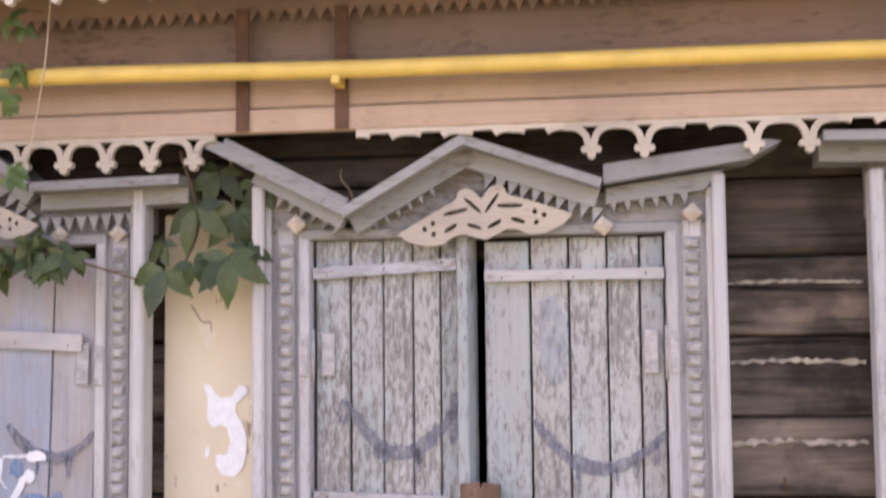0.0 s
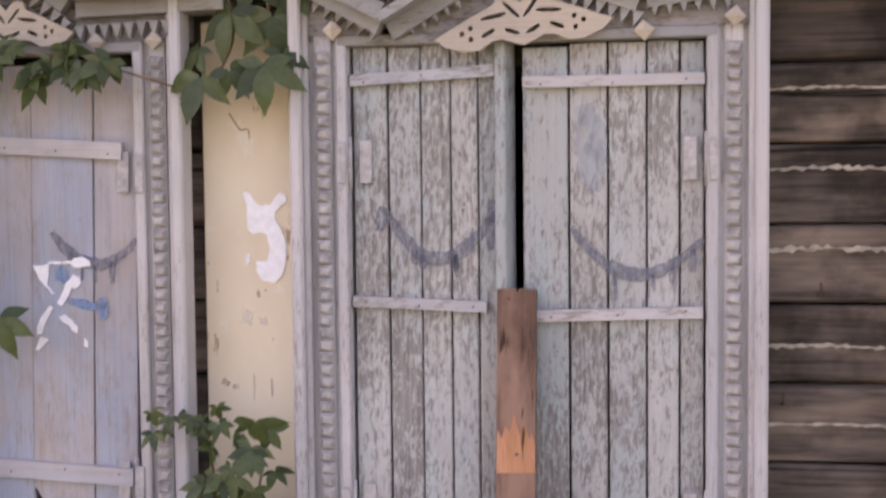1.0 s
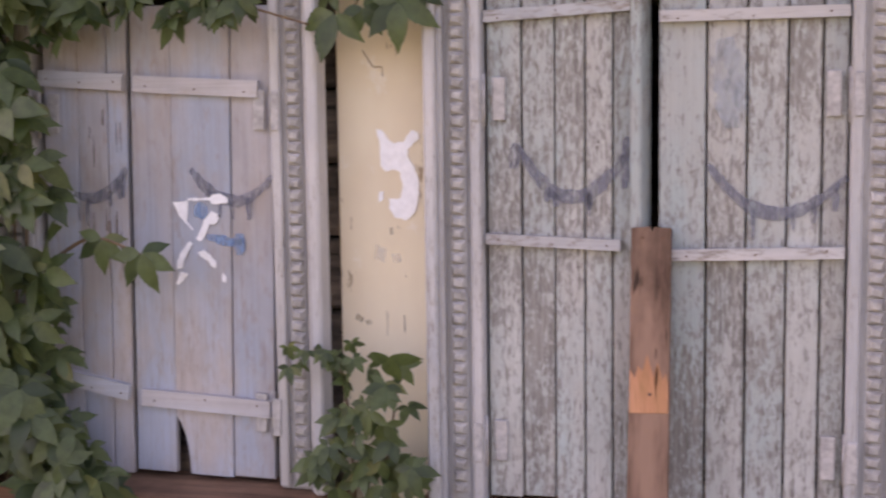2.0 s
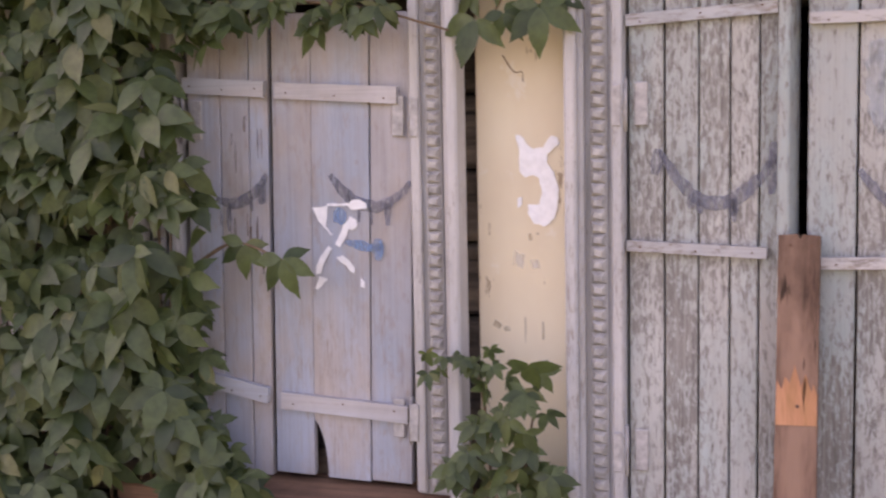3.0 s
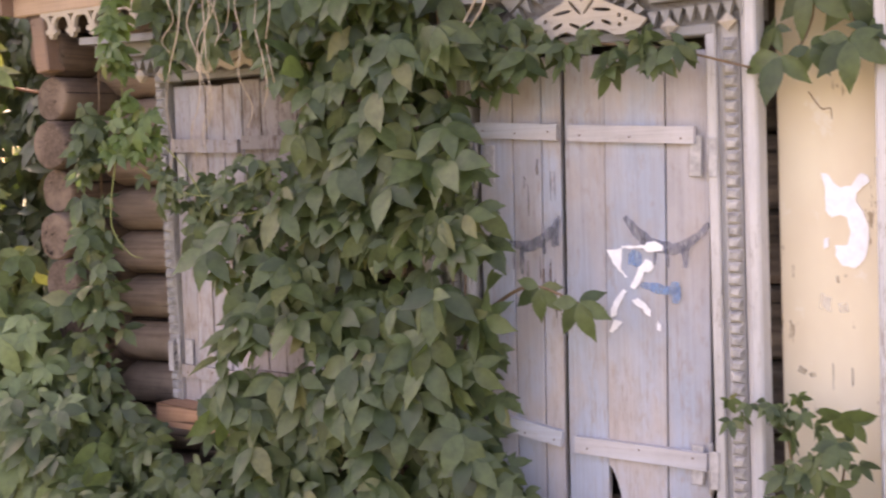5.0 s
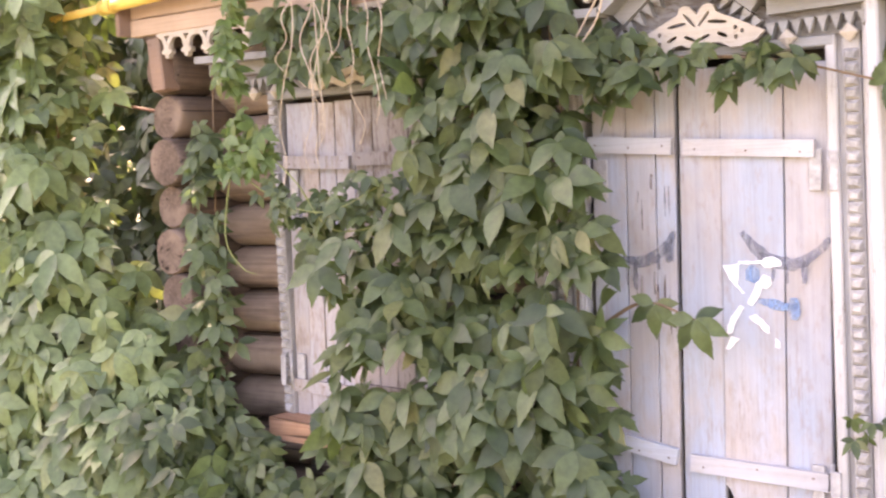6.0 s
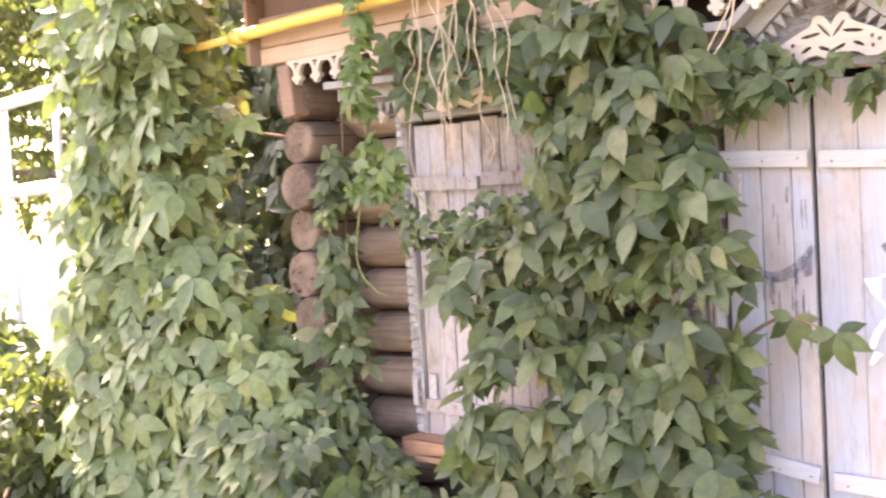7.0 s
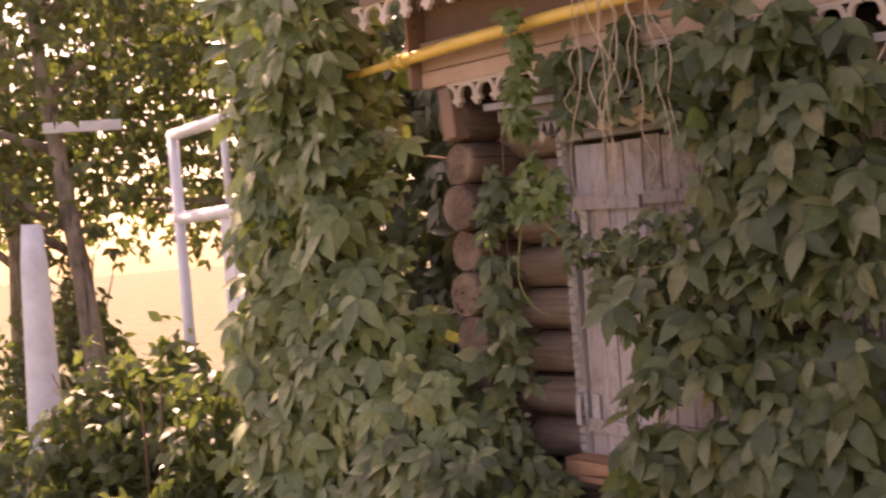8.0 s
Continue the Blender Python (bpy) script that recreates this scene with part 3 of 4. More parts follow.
def shutter(name, x, cuts, label, material, battens, hinge_side, lean=0.0, notch=False, top=TOP, marks=(), stile=None, seed=0, hinges=(0.16, 1.06), bottom=0.0):
    """A ledged board shutter: planks between the cuts (x from the shutter's own origin), battens across, two hinges, painted marks."""
    r = random.Random(seed)
    th = thing(name, x, 2.15, 0.6, label, "shutter", "window shutters")
    th.rotation_euler = (0, radians(lean), 0)
    for i, (a, c) in enumerate(zip(cuts[:-1], cuts[1:])):
        y = r.uniform(-0.003, 0.003)
        g = (0.0018 if material is PEEL else 0.0007) + r.uniform(0, 0.0014)
        t = top + r.uniform(-0.006, 0.008)
        if notch and i == 1:
            loop = [(c - g, 0.005), (c - g, t), (a + g, t), (a + g, 0.168)]
            loop += [(a + g + 0.044 * math.sin(k * math.pi / 12), 0.168 - 0.163 * (1 - math.cos(k * math.pi / 12)) ** 0.8) for k in range(1, 7)]
            part("plank", plate([loop], y, 0.024), material, th)
        else:
            part("plank", box(a + g, c - g, y, 0.024 + y, bottom + 0.003 + r.uniform(0, 0.01), t, chamfer=0.0035 if material is PEEL else 0.002), material, th)
    for x0, z0, x1, z1, w, label_ in battens:
        n = part("batten", band([(x0, z0), (x1, z1)], w, -0.022, -0.0035), {PEEL: STRAP, BLUISH: STRAP_LILAC}.get(material, material), th)
        if label_:
            n["label"] = label_
        for t in (0.1, 0.5, 0.9):
            px, pz = x0 + (x1 - x0) * t, z0 + (z1 - z0) * t
            piece("nail", lambda: tube([(0, 0.002, 0), (0, -0.0015, 0)], 0.0028, 6), IRON, n, pose(px, -0.0225, pz + w * r.uniform(-0.25, 0.25)))
    if stile:
        part("meeting_stile", box(stile[0], stile[1], -0.028, 0.05, 0.0, top + 0.008, chamfer=0.004, rot=Matrix.Rotation(radians(stile[2]), 3, "Z")), material, th)
    edge = cuts[0] if hinge_side < 0 else cuts[-1]
    for z in hinges:
        hinge = part("hinge", box(edge - hinge_side * 0.036 - 0.017, edge - hinge_side * 0.036 + 0.017, -0.012, -0.0035, z - 0.055, z + 0.055, chamfer=0.002), IRON_PAINTED, th, "paint-covered iron hinge leaf")
        part("hinge_pin", tube([(edge + hinge_side * 0.004, -0.016, z - 0.07), (edge + hinge_side * 0.004, -0.016, z + 0.065)], 0.0065, 8), IRON_PAINTED, hinge)
        part("hinge_plate", box(edge + hinge_side * 0.022 - 0.012, edge + hinge_side * 0.022 + 0.012, -0.041, -0.0345, z - 0.055, z + 0.05, chamfer=0.002), IRON_PAINTED, hinge)
    for i, (line, w, mat, name_) in enumerate(marks):
        part(name_, band(line, w, -0.0062, -0.0045, 0.22, 50 + i + seed, taper=True), mat, th)
    return th


def drips(x0, z0, x1, z1, xm, zm, seed, count=5):
    """A sprayed curve with runs of paint below it."""
    r = random.Random(seed)
    line = arc(x0, z0, xm, zm, x1, z1)
    out = [(line, 0.034, SPRAY, "sprayed_curve")]
    for i in range(count):
        px, pz = line[r.randrange(2, len(line) - 1)]
        out.append(([(px, pz), (px + r.uniform(-0.003, 0.003), pz - r.uniform(0.03, 0.085))], r.uniform(0.008, 0.02), SPRAY, "paint_run"))
    return out


STREAK = spray("brown_streak", (0.3, 0.19, 0.15), 0.4)


def streaks(x0, x1, z, count, seed):
    """Thin brown runs where the paint has worn through along the grain."""
    r = random.Random(seed)
    out = []
    for _ in range(count):
        px, pz = r.uniform(x0, x1), z - abs(r.gauss(0, 0.07))
        out.append(([(px, pz), (px + r.uniform(-0.002, 0.002), pz - r.uniform(0.03, 0.1))], r.uniform(0.004, 0.009), STREAK, "worn_streak"))
    return out


# window with the broken head
XA, HA = -0.05, 0.45
wa = thing("window_1", XA, 2.15, 0.6, "carved grey window surround with a sagging broken pediment", "window", "carved windows", "structure")
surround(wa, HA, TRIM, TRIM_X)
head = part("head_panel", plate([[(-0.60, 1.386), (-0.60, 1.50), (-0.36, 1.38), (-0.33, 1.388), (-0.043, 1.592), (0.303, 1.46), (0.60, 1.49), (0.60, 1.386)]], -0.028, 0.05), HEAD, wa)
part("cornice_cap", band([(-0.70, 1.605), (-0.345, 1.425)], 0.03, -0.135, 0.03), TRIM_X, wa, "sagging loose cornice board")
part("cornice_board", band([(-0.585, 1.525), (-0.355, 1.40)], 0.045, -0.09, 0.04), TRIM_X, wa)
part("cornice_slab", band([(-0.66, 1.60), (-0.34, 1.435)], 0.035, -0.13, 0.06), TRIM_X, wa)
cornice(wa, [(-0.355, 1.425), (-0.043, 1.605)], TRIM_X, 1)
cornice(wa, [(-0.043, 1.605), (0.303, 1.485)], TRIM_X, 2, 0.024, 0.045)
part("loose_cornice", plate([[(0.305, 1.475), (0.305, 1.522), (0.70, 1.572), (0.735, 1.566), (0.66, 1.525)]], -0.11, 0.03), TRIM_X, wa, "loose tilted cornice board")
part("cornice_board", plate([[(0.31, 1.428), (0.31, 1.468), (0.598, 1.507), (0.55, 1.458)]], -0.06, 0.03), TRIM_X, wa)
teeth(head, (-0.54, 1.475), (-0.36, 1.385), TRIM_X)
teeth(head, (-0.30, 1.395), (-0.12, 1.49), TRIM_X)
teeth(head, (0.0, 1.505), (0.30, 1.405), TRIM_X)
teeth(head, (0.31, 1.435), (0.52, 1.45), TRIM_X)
part("pierced_ornament", ornament_bm(0.224, 0.132), CREAM, wa, "cream pierced carved ornament", at=pose(0.008, 0, 1.345, 0, -5.5, 0))
for x, z in ((-0.486, 1.397), (0.302, 1.375), (0.521, 1.403)):
    part("diamond", diamond_bm(0.026), CREAM, wa, at=pose(x, -0.055, z, 0, rng.uniform(-8, 8), 0))
part("sill", box(-0.64, 0.64, -0.12, 0.08, -0.06, -0.014, chamfer=0.006, rot=Matrix.Rotation(radians(4), 3, "X")), SILL, wa, "red-brown wooden sill")

shutter("shutter", XA - 0.45, [0.001, 0.095, 0.182, 0.259, 0.33, 0.384],
        "peeling pale grey plank shutter, hanging slightly open", PEEL,
        [(0.0, 1.270, 0.375, 1.288, 0.030, ""), (0.001, 0.698, 0.352, 0.685, 0.028, "")], -1, top=1.352,
        marks=drips(0.085, 0.94, 0.385, 0.94, 0.226, 0.808, 3) + [([(0.08, 0.945), (0.07, 0.88)], 0.03, SPRAY, "paint_run"), ([(0.368, 0.96), (0.362, 0.83)], 0.034, SPRAY, "paint_run")], stile=(0.384, 0.414, -14), seed=1)
shutter("shutter", XA + 0.45, [-0.457, -0.337, -0.239, -0.142, -0.061, 0.001],
        "peeling pale grey plank shutter with a blue stain", PEEL,
        [(-0.452, 1.256, 0.0, 1.256, 0.028, ""), (-0.425, 0.662, -0.004, 0.675, 0.029, "")], 1, top=1.35,
        marks=drips(-0.333, 0.89, -0.002, 0.86, -0.175, 0.768, 5) + [([(-0.295, 1.2), (-0.28, 1.1), (-0.275, 0.98)], 0.085, SPRAY_BLUE, "blue_stain")], seed=2)

# the reddish plank that props the shutters shut
prop = thing("prop_plank", -0.068, 1.93, 0.0, "reddish weathered plank leaning against the shutters", "plank")
prop.rotation_euler = (radians(-7.6), 0, radians(0))
part("plank_board", plate([[(-0.050, 0.0), (0.054, 0.0), (0.052, 0.7), (0.05, 1.0), (0.049, 1.345), (0.008, 1.348), (0.003, 1.335), (-0.004, 1.349), (-0.05, 1.345), (-0.048, 0.9), (-0.051, 0.45)]], 0.0, 0.03), PROP, prop)
part("split_patch", plate([[(-0.047, 0.882), (0.05, 0.885), (0.049, 0.96), (0.041, 0.985), (0.036, 0.965), (0.022, 1.01), (0.012, 0.975), (-0.004, 1.03), (-0.015, 0.985), (-0.026, 1.0), (-0.034, 0.97), (-0.046, 0.99)]], -0.0022, 0.001), PATCH_WOOD, prop, "orange wood patch with a jagged top")
part("knot", tube([(0.004, 0.003, 0.93), (0.004, -0.004, 0.93)], 0.005, 6), PROP, prop)
for x in (-0.02, 0.03):
    part("nail", tube([(x, 0.004, 1.32), (x, -0.003, 1.32)], 0.004, 6), IRON, prop)


def gable_window(name, x, h, label, slim=False, lift=0.0, base=0.0):
    """A window surround with an intact stepped gable head."""
    w = thing(name, x, 2.15, 0.6, label, "window", "carved windows", "structure")
    surround(w, h, TRIM, TRIM_X, slim, base)
    k = 0.23
    head = part("head_panel", plate([[(-h - 0.15, 1.386), (-h - 0.15, 1.46 + lift), (-k, 1.46 + lift), (0, 1.62), (k, 1.46 + lift), (h + 0.15, 1.46 + lift), (h + 0.15, 1.386)]], -0.028, 0.05), HEAD, w)
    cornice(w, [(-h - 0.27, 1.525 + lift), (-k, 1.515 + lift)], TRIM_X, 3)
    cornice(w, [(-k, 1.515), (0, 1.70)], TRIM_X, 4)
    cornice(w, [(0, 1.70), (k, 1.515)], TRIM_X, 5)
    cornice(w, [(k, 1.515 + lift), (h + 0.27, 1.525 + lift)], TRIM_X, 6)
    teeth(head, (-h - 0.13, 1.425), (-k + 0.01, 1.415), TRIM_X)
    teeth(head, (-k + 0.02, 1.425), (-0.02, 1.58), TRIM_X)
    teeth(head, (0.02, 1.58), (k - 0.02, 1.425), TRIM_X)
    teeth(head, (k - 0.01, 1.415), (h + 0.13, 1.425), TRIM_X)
    part("pierced_ornament", ornament_bm(0.19, 0.12), CREAM, w, "cream pierced carved ornament", at=pose(0.035, 0, 1.375))
    for px in (-h - 0.075, -k - 0.05, k + 0.05, h + 0.075):
        part("diamond", diamond_bm(0.024), CREAM, w, at=pose(px, -0.055, 1.385))
    if not slim:
        part("sill", box(-h - 0.19, h + 0.19, -0.13, 0.08, -0.065, -0.014, chamfer=0.006, rot=Matrix.Rotation(radians(5), 3, "X")), SILL, w, "red-brown wooden sill")
    return w


XB, HB = -1.46, 0.365
gable_window("window_2", XB, HB, "carved grey window surround with a gabled head, half behind creeper")
shutter("shutter", XB + HB - 0.022, [-0.427, -0.303, -0.126, 0.0], "pale lilac plank shutter with torn white paper and a hole", BLUISH,
        [(-0.408, 1.110, -0.036, 1.096, 0.046, ""), (-0.40, 0.222, -0.006, 0.212, 0.048, "")], 1, lean=1.2, notch=True, top=1.325,
        marks=drips(-0.245, 0.875, -0.0, 0.86, -0.12, 0.79, 7, 4) + [([(-0.235, 0.76), (-0.195, 0.757)], 0.045, PAINT_BLUE, "blue_paint"), ([(-0.2, 0.69), (-0.13, 0.675), (-0.085, 0.68)], 0.026, PAINT_BLUE, "blue_paint"), ([(-0.1, 0.70), (-0.098, 0.64)], 0.035, PAINT_BLUE, "blue_paint")], seed=4, hinges=(0.2, 1.04))
shutter("shutter", XB - HB, [0.003, 0.112, 0.205, 0.267], "pale lilac plank shutter streaked brown, half hidden by creeper", BLUISH,
        [(0.0, 1.140, 0.265, 1.128, 0.046, ""), (0.03, 0.285, 0.265, 0.247, 0.046, "")], -1, lean=1.2, top=1.335,
        marks=drips(0.1, 0.815, 0.265, 0.89, 0.19, 0.81, 9, 4) + streaks(0.11, 0.25, 0.8, 12, 3) + streaks(0.12, 0.26, 1.06, 5, 4), seed=5, hinges=(0.2, 1.04))
XC, HC = -2.714, 0.306
wc = gable_window("window_3", XC, HC, "carved grey window surround overgrown with creeper", True, base=0.25)
part("sill", band([(-HC - 0.045, 0.226), (HC + 0.045, 0.18)], 0.074, -0.10, 0.05), SILL_ORANGE, wc, "bare orange-brown sill board")
shutter("shutter", XC - HC - 0.008, [0.001, 0.075, 0.147, 0.222, 0.302], "worn pale plank shutter overgrown with creeper", WORN,
        [(0.0, 1.142, 0.295, 1.135, 0.044, ""), (0.01, 0.366, 0.29, 0.356, 0.044, "")], -1, lean=1.2, top=1.342, marks=drips(0.04, 0.99, 0.28, 0.93, 0.14, 0.87, 12, 3), seed=6, hinges=(0.42, 1.06), bottom=0.235)
shutter("shutter", XC + HC - 0.012, [-0.301, -0.225, -0.15, -0.075, -0.001], "worn brownish plank shutter overgrown with creeper", OLD_SHADED,
        [(-0.295, 1.135, 0.0, 1.13, 0.044, ""), (-0.29, 0.356, -0.01, 0.35, 0.044, "")], 1, lean=1.2, top=1.338, seed=7, hinges=(0.42, 1.06), bottom=0.235)
XD, HD = 1.415, 0.365
gable_window("window_4", XD, HD, "carved grey window surround beside the bare log wall", lift=0.06)
shutter("shutter", XD - HD, [0.001, 0.09, 0.18, 0.27, 0.36], "pale plank shutter, shut", PEEL, [(0.0, 1.26, 0.35, 1.26, 0.03, "")], -1, seed=8)
shutter("shutter", XD + HD, [-0.362, -0.27, -0.18, -0.09, -0.001], "pale plank shutter, shut", PEEL, [(-0.35, 1.26, 0.0, 1.26, 0.03, "")], 1, seed=9)

# cream panel between two windows
panel = thing("wall_panel", -0.775, 2.2, 0.0, "cream painted panel with stains on the log wall", "panel", "", "structure")
part("panel_board", box(-0.153, 0.165, 0.0, 0.035, 0.35, 2.04, chamfer=0.004), PANEL, panel)


STAIN = spray("brown_stain", (0.3, 0.22, 0.16), 0.3)
SCUFF = spray("pale_scuff", (0.82, 0.77, 0.7), 0.45)
for i, (line, w, m) in enumerate([([(-0.11, 1.07), (-0.09, 1.06)], 0.02, STAIN), ([(-0.08, 1.055), (-0.065, 1.06)], 0.016, STAIN), ([(-0.02, 1.09), (-0.018, 1.05), (-0.02, 1.02)], 0.005, STAIN), ([(0.03, 1.08), (0.031, 1.05), (0.03, 1.03)], 0.006, STAIN),
                                  ([(-0.05, 1.25), (-0.02, 1.245)], 0.05, SCUFF), ([(0.0, 1.235), (0.02, 1.24)], 0.03, SCUFF),
                                  ([(0.1, 1.62), (0.103, 1.55)], 0.012, SCUFF), ([(-0.005, 1.318), (0.0, 1.30)], 0.01, STAIN), ([(0.015, 1.322), (0.018, 1.315)], 0.007, STAIN)]):
    part("stain", band(line, w, -0.0022, -0.001, 0.4, 70 + i, taper=True), m, panel)


def torn(name, x, y, z, scraps, label):
    """Scraps of paper, each cut to an outline in millimetres from the thing's own place, with frayed edges."""
    r = random.Random(len(scraps))
    t = thing(name, x, y, z, label, "paper")
    for i, loop in enumerate(scraps):
        dense = []
        for (xa, za), (xb, zb) in zip(loop, loop[1:] + loop[:1]):
            k = max(1, int(math.hypot(xb - xa, zb - za) / 9))
            dense += [((xa + (xb - xa) * n / k + r.uniform(-1.6, 1.6)) / 1000, (za + (zb - za) * n / k + r.uniform(-1.6, 1.6)) / 1000) for n in range(k)]
        part("scrap", plate([dense], -0.0018 - 0.0003 * (i % 3), 0.0), PAPER, t)


torn("torn_notice", -0.76, 2.198, 1.46, [
    [(-57, 123), (-41, 125), (-22, 97), (-6, 87), (20, 90), (34, 110), (44, 122), (62, 115), (67, 100), (33, 72), (31, 50), (50, 22), (62, -15), (62, -55), (50, -100), (28, -122),
     (-8, -113), (-22, -88), (-22, -64), (10, -62), (18, -32), (8, 10), (-6, 16), (-28, 10), (-46, 26), (-47, 60), (-44, 80)],
    [(-52, -44), (-38, -42), (-38, -64), (-50, -72)]], "scraps of torn white paper glued to the cream panel")
torn("torn_notice", -1.32, 2.143, 1.28, [
    [(-79, 107), (-32, 114), (-33, 80), (-39, 56), (-18, 32), (-24, 30), (-44, 53), (-61, 69)], [(-32, 119), (31, 121), (31, 115), (-32, 112)],
    [(26, 117), (43, 130), (65, 133), (88, 122), (89, 107), (65, 104), (41, 105)], [(36, 85), (54, 77), (57, 59), (44, 44), (31, 51), (22, 24), (2, -2), (-12, 6), (2, 32), (16, 59)],
    [(-32, 0), (-22, -8), (-38, -31), (-52, -58), (-58, -79), (-75, -80), (-72, -58), (-58, -29)], [(-9, -31), (11, -25), (31, -39), (47, -58), (47, -76), (31, -71), (22, -55), (2, -45)],
    [(-64, -87), (-39, -95), (-50, -106), (-70, -126), (-78, -122)], [(65, -87), (75, -100), (74, -116), (64, -111)]], "scraps of torn white paper glued to the shutter")

for hx, hz in ((0.69, 1.31), (0.60, 1.03)):
    hook = thing("wall_hook", hx, FACE, hz, "small rusty iron hook driven into the log wall", "hook", "iron hooks")
    part("hook_iron", tube([(0, 0.03, 0), (0, -0.02, 0.002), (0, -0.035, 0.012), (-0.002, -0.036, 0.035)], 0.004, 6), IRON, hook)
curl = thing("dry_twig", -0.385, 2.06, 2.045, "dry curled twig standing in the broken pediment", "twig")
part("twig", tube(smooth_line([(0.01, 0, -0.01), (0.0, -0.005, 0.03), (-0.022, -0.01, 0.06), (-0.02, -0.01, 0.085)], 5), 0.0035, 6, 0.5), STEM, curl)

# bracket board and rod under the end of the eave
bracket = thing("eave_bracket", -3.475, 2.0, 2.02, "short upright board under the end of the eave", "bracket", "", "structure")
part("bracket_board", box(-0.035, 0.03, 0, 0.08, 0.0, 0.19, chamfer=0.005, rot=Matrix.Rotation(radians(-5), 3, "Y")), FRIEZE, bracket)
rod = thing("wall_rod", -3.54, 2.06, 1.945, "thin rusty rod sticking out of the corner logs", "rod")
part("rod", tube([(0.06, 0.05, -0.01), (-0.22, -0.02, 0.05)], 0.006, 6), IRON, rod)

# ---- leaves ----
def leaflet(length, width, fold=0.25, droop=0.25, fine=False):
    """One toothed leaflet along +u, as rows of (u, v, w): out, across, up."""
    prof = [(0.04, 0.0), (0.16, 0.40), (0.34, 0.86), (0.5, 1.0), (0.63, 0.84), (0.70, 0.80), (0.84, 0.36), (1.0, 0.0)]
    if fine:
        prof = [(0.03, 0.0), (0.12, 0.30), (0.24, 0.66), (0.33, 0.86), (0.44, 0.98), (0.48, 0.93), (0.56, 0.96), (0.60, 0.84), (0.68, 0.82), (0.72, 0.66), (0.79, 0.58), (0.83, 0.40), (0.9, 0.24), (1.0, 0.0)]
    verts, faces = [], []
    for u, v in prof:
        lift = -droop * length * u * u
        verts.append((u * length, 0.0, lift))
        if v:
            verts.append((u * length - 0.02 * length, v * width / 2, lift + fold * v * width / 2))
            verts.append((u * length - 0.02 * length, -v * width / 2, lift + fold * v * width / 2))
    # indices: 0, then triples
    prev = None
    for i in range(1, len(prof) - 1):
        a = 1 + 3 * (i - 1)
        if prev is None:
            faces += [(0, a, a + 1), (0, a + 2, a)]
        else:
            faces += [(prev, a, a + 1, prev + 1), (prev, prev + 2, a + 2, a)]
        prev = a
    tip = len(verts) - 1
    faces += [(prev, tip, prev + 1), (prev, prev + 2, tip)]
    return verts, faces


def creeper_leaf(seed, count=5, fine=False):
    """A fanned leaf of leaflets, hanging in the plane of x and z with its face to -y; about 1 across."""
    r = random.Random(seed)
    verts, faces = [], []
    spread = {5: (-104, -50, 0, 50, 104), 3: (-62, 0, 62), 1: (0,)}[count]
    for a in spread:
        length = (0.66 if a == 0 else 0.6 if abs(a) < 75 else 0.44) * r.uniform(0.88, 1.1)
        vs, fs = leaflet(length, length * r.uniform(0.44, 0.52), r.uniform(0.1, 0.35), r.uniform(0.1, 0.4), fine)
        t = radians(a + r.uniform(-7, 7) - 90)
        tip = r.uniform(-0.25, 0.1)
        n0 = len(verts)
        for u, v, w in vs:
            x, z = u * math.cos(t) - v * math.sin(t), u * math.sin(t) + v * math.cos(t)
            verts.append((x, -(w + tip * u), z))
        faces += [tuple(i + n0 for i in f) for f in fs]
    return verts, faces


LEAVES = [creeper_leaf(s) for s in range(5)] + [creeper_leaf(20 + s, 3) for s in range(3)]
FINE = [creeper_leaf(s, fine=True) for s in range(5)] + [creeper_leaf(20 + s, 3, True) for s in range(3)]
SINGLE = [creeper_leaf(40 + s, 1) for s in range(3)]
leaf_meshes = {}


def leaf_mesh(i, material):
    key = (i, material.name)
    if key not in leaf_meshes:
        me = bpy.data.meshes.new("leaf")
        me.from_pydata(FINE[i][0], [], FINE[i][1])
        me.polygons.foreach_set("use_smooth", [True] * len(me.polygons))
        me.materials.append(material)
        leaf_meshes[key] = me
    return leaf_meshes[key]


def joined(name, poses, kinds, material, parent, label=""):
    """Many leaves in one mesh."""
    vs, fs, n0 = [], [], 0
    for m, (verts, faces) in zip(poses, kinds):
        a = np.array(verts) @ np.array(m.to_3x3()).T + np.array(m.translation)
        vs.append(a)
        fs += [tuple(i + n0 for i in f) for f in faces]
        n0 += len(a)
    me = bpy.data.meshes.new(name)
    me.from_pydata(np.concatenate(vs).tolist(), [], fs)
    me.polygons.foreach_set("use_smooth", [True] * len(me.polygons))
    me.materials.append(material)
    ob = new(name, me)
    ob.parent = parent
    return tagged(ob, label, kind="stuff")


def inside(x, z, poly):
    hit = False
    for (xa, za), (xb, zb) in zip(poly, poly[1:] + poly[:1]):
        if (za > z) != (zb > z) and x < (xb - xa) * (z - za) / (zb - za) + xa:
            hit = not hit
    return hit


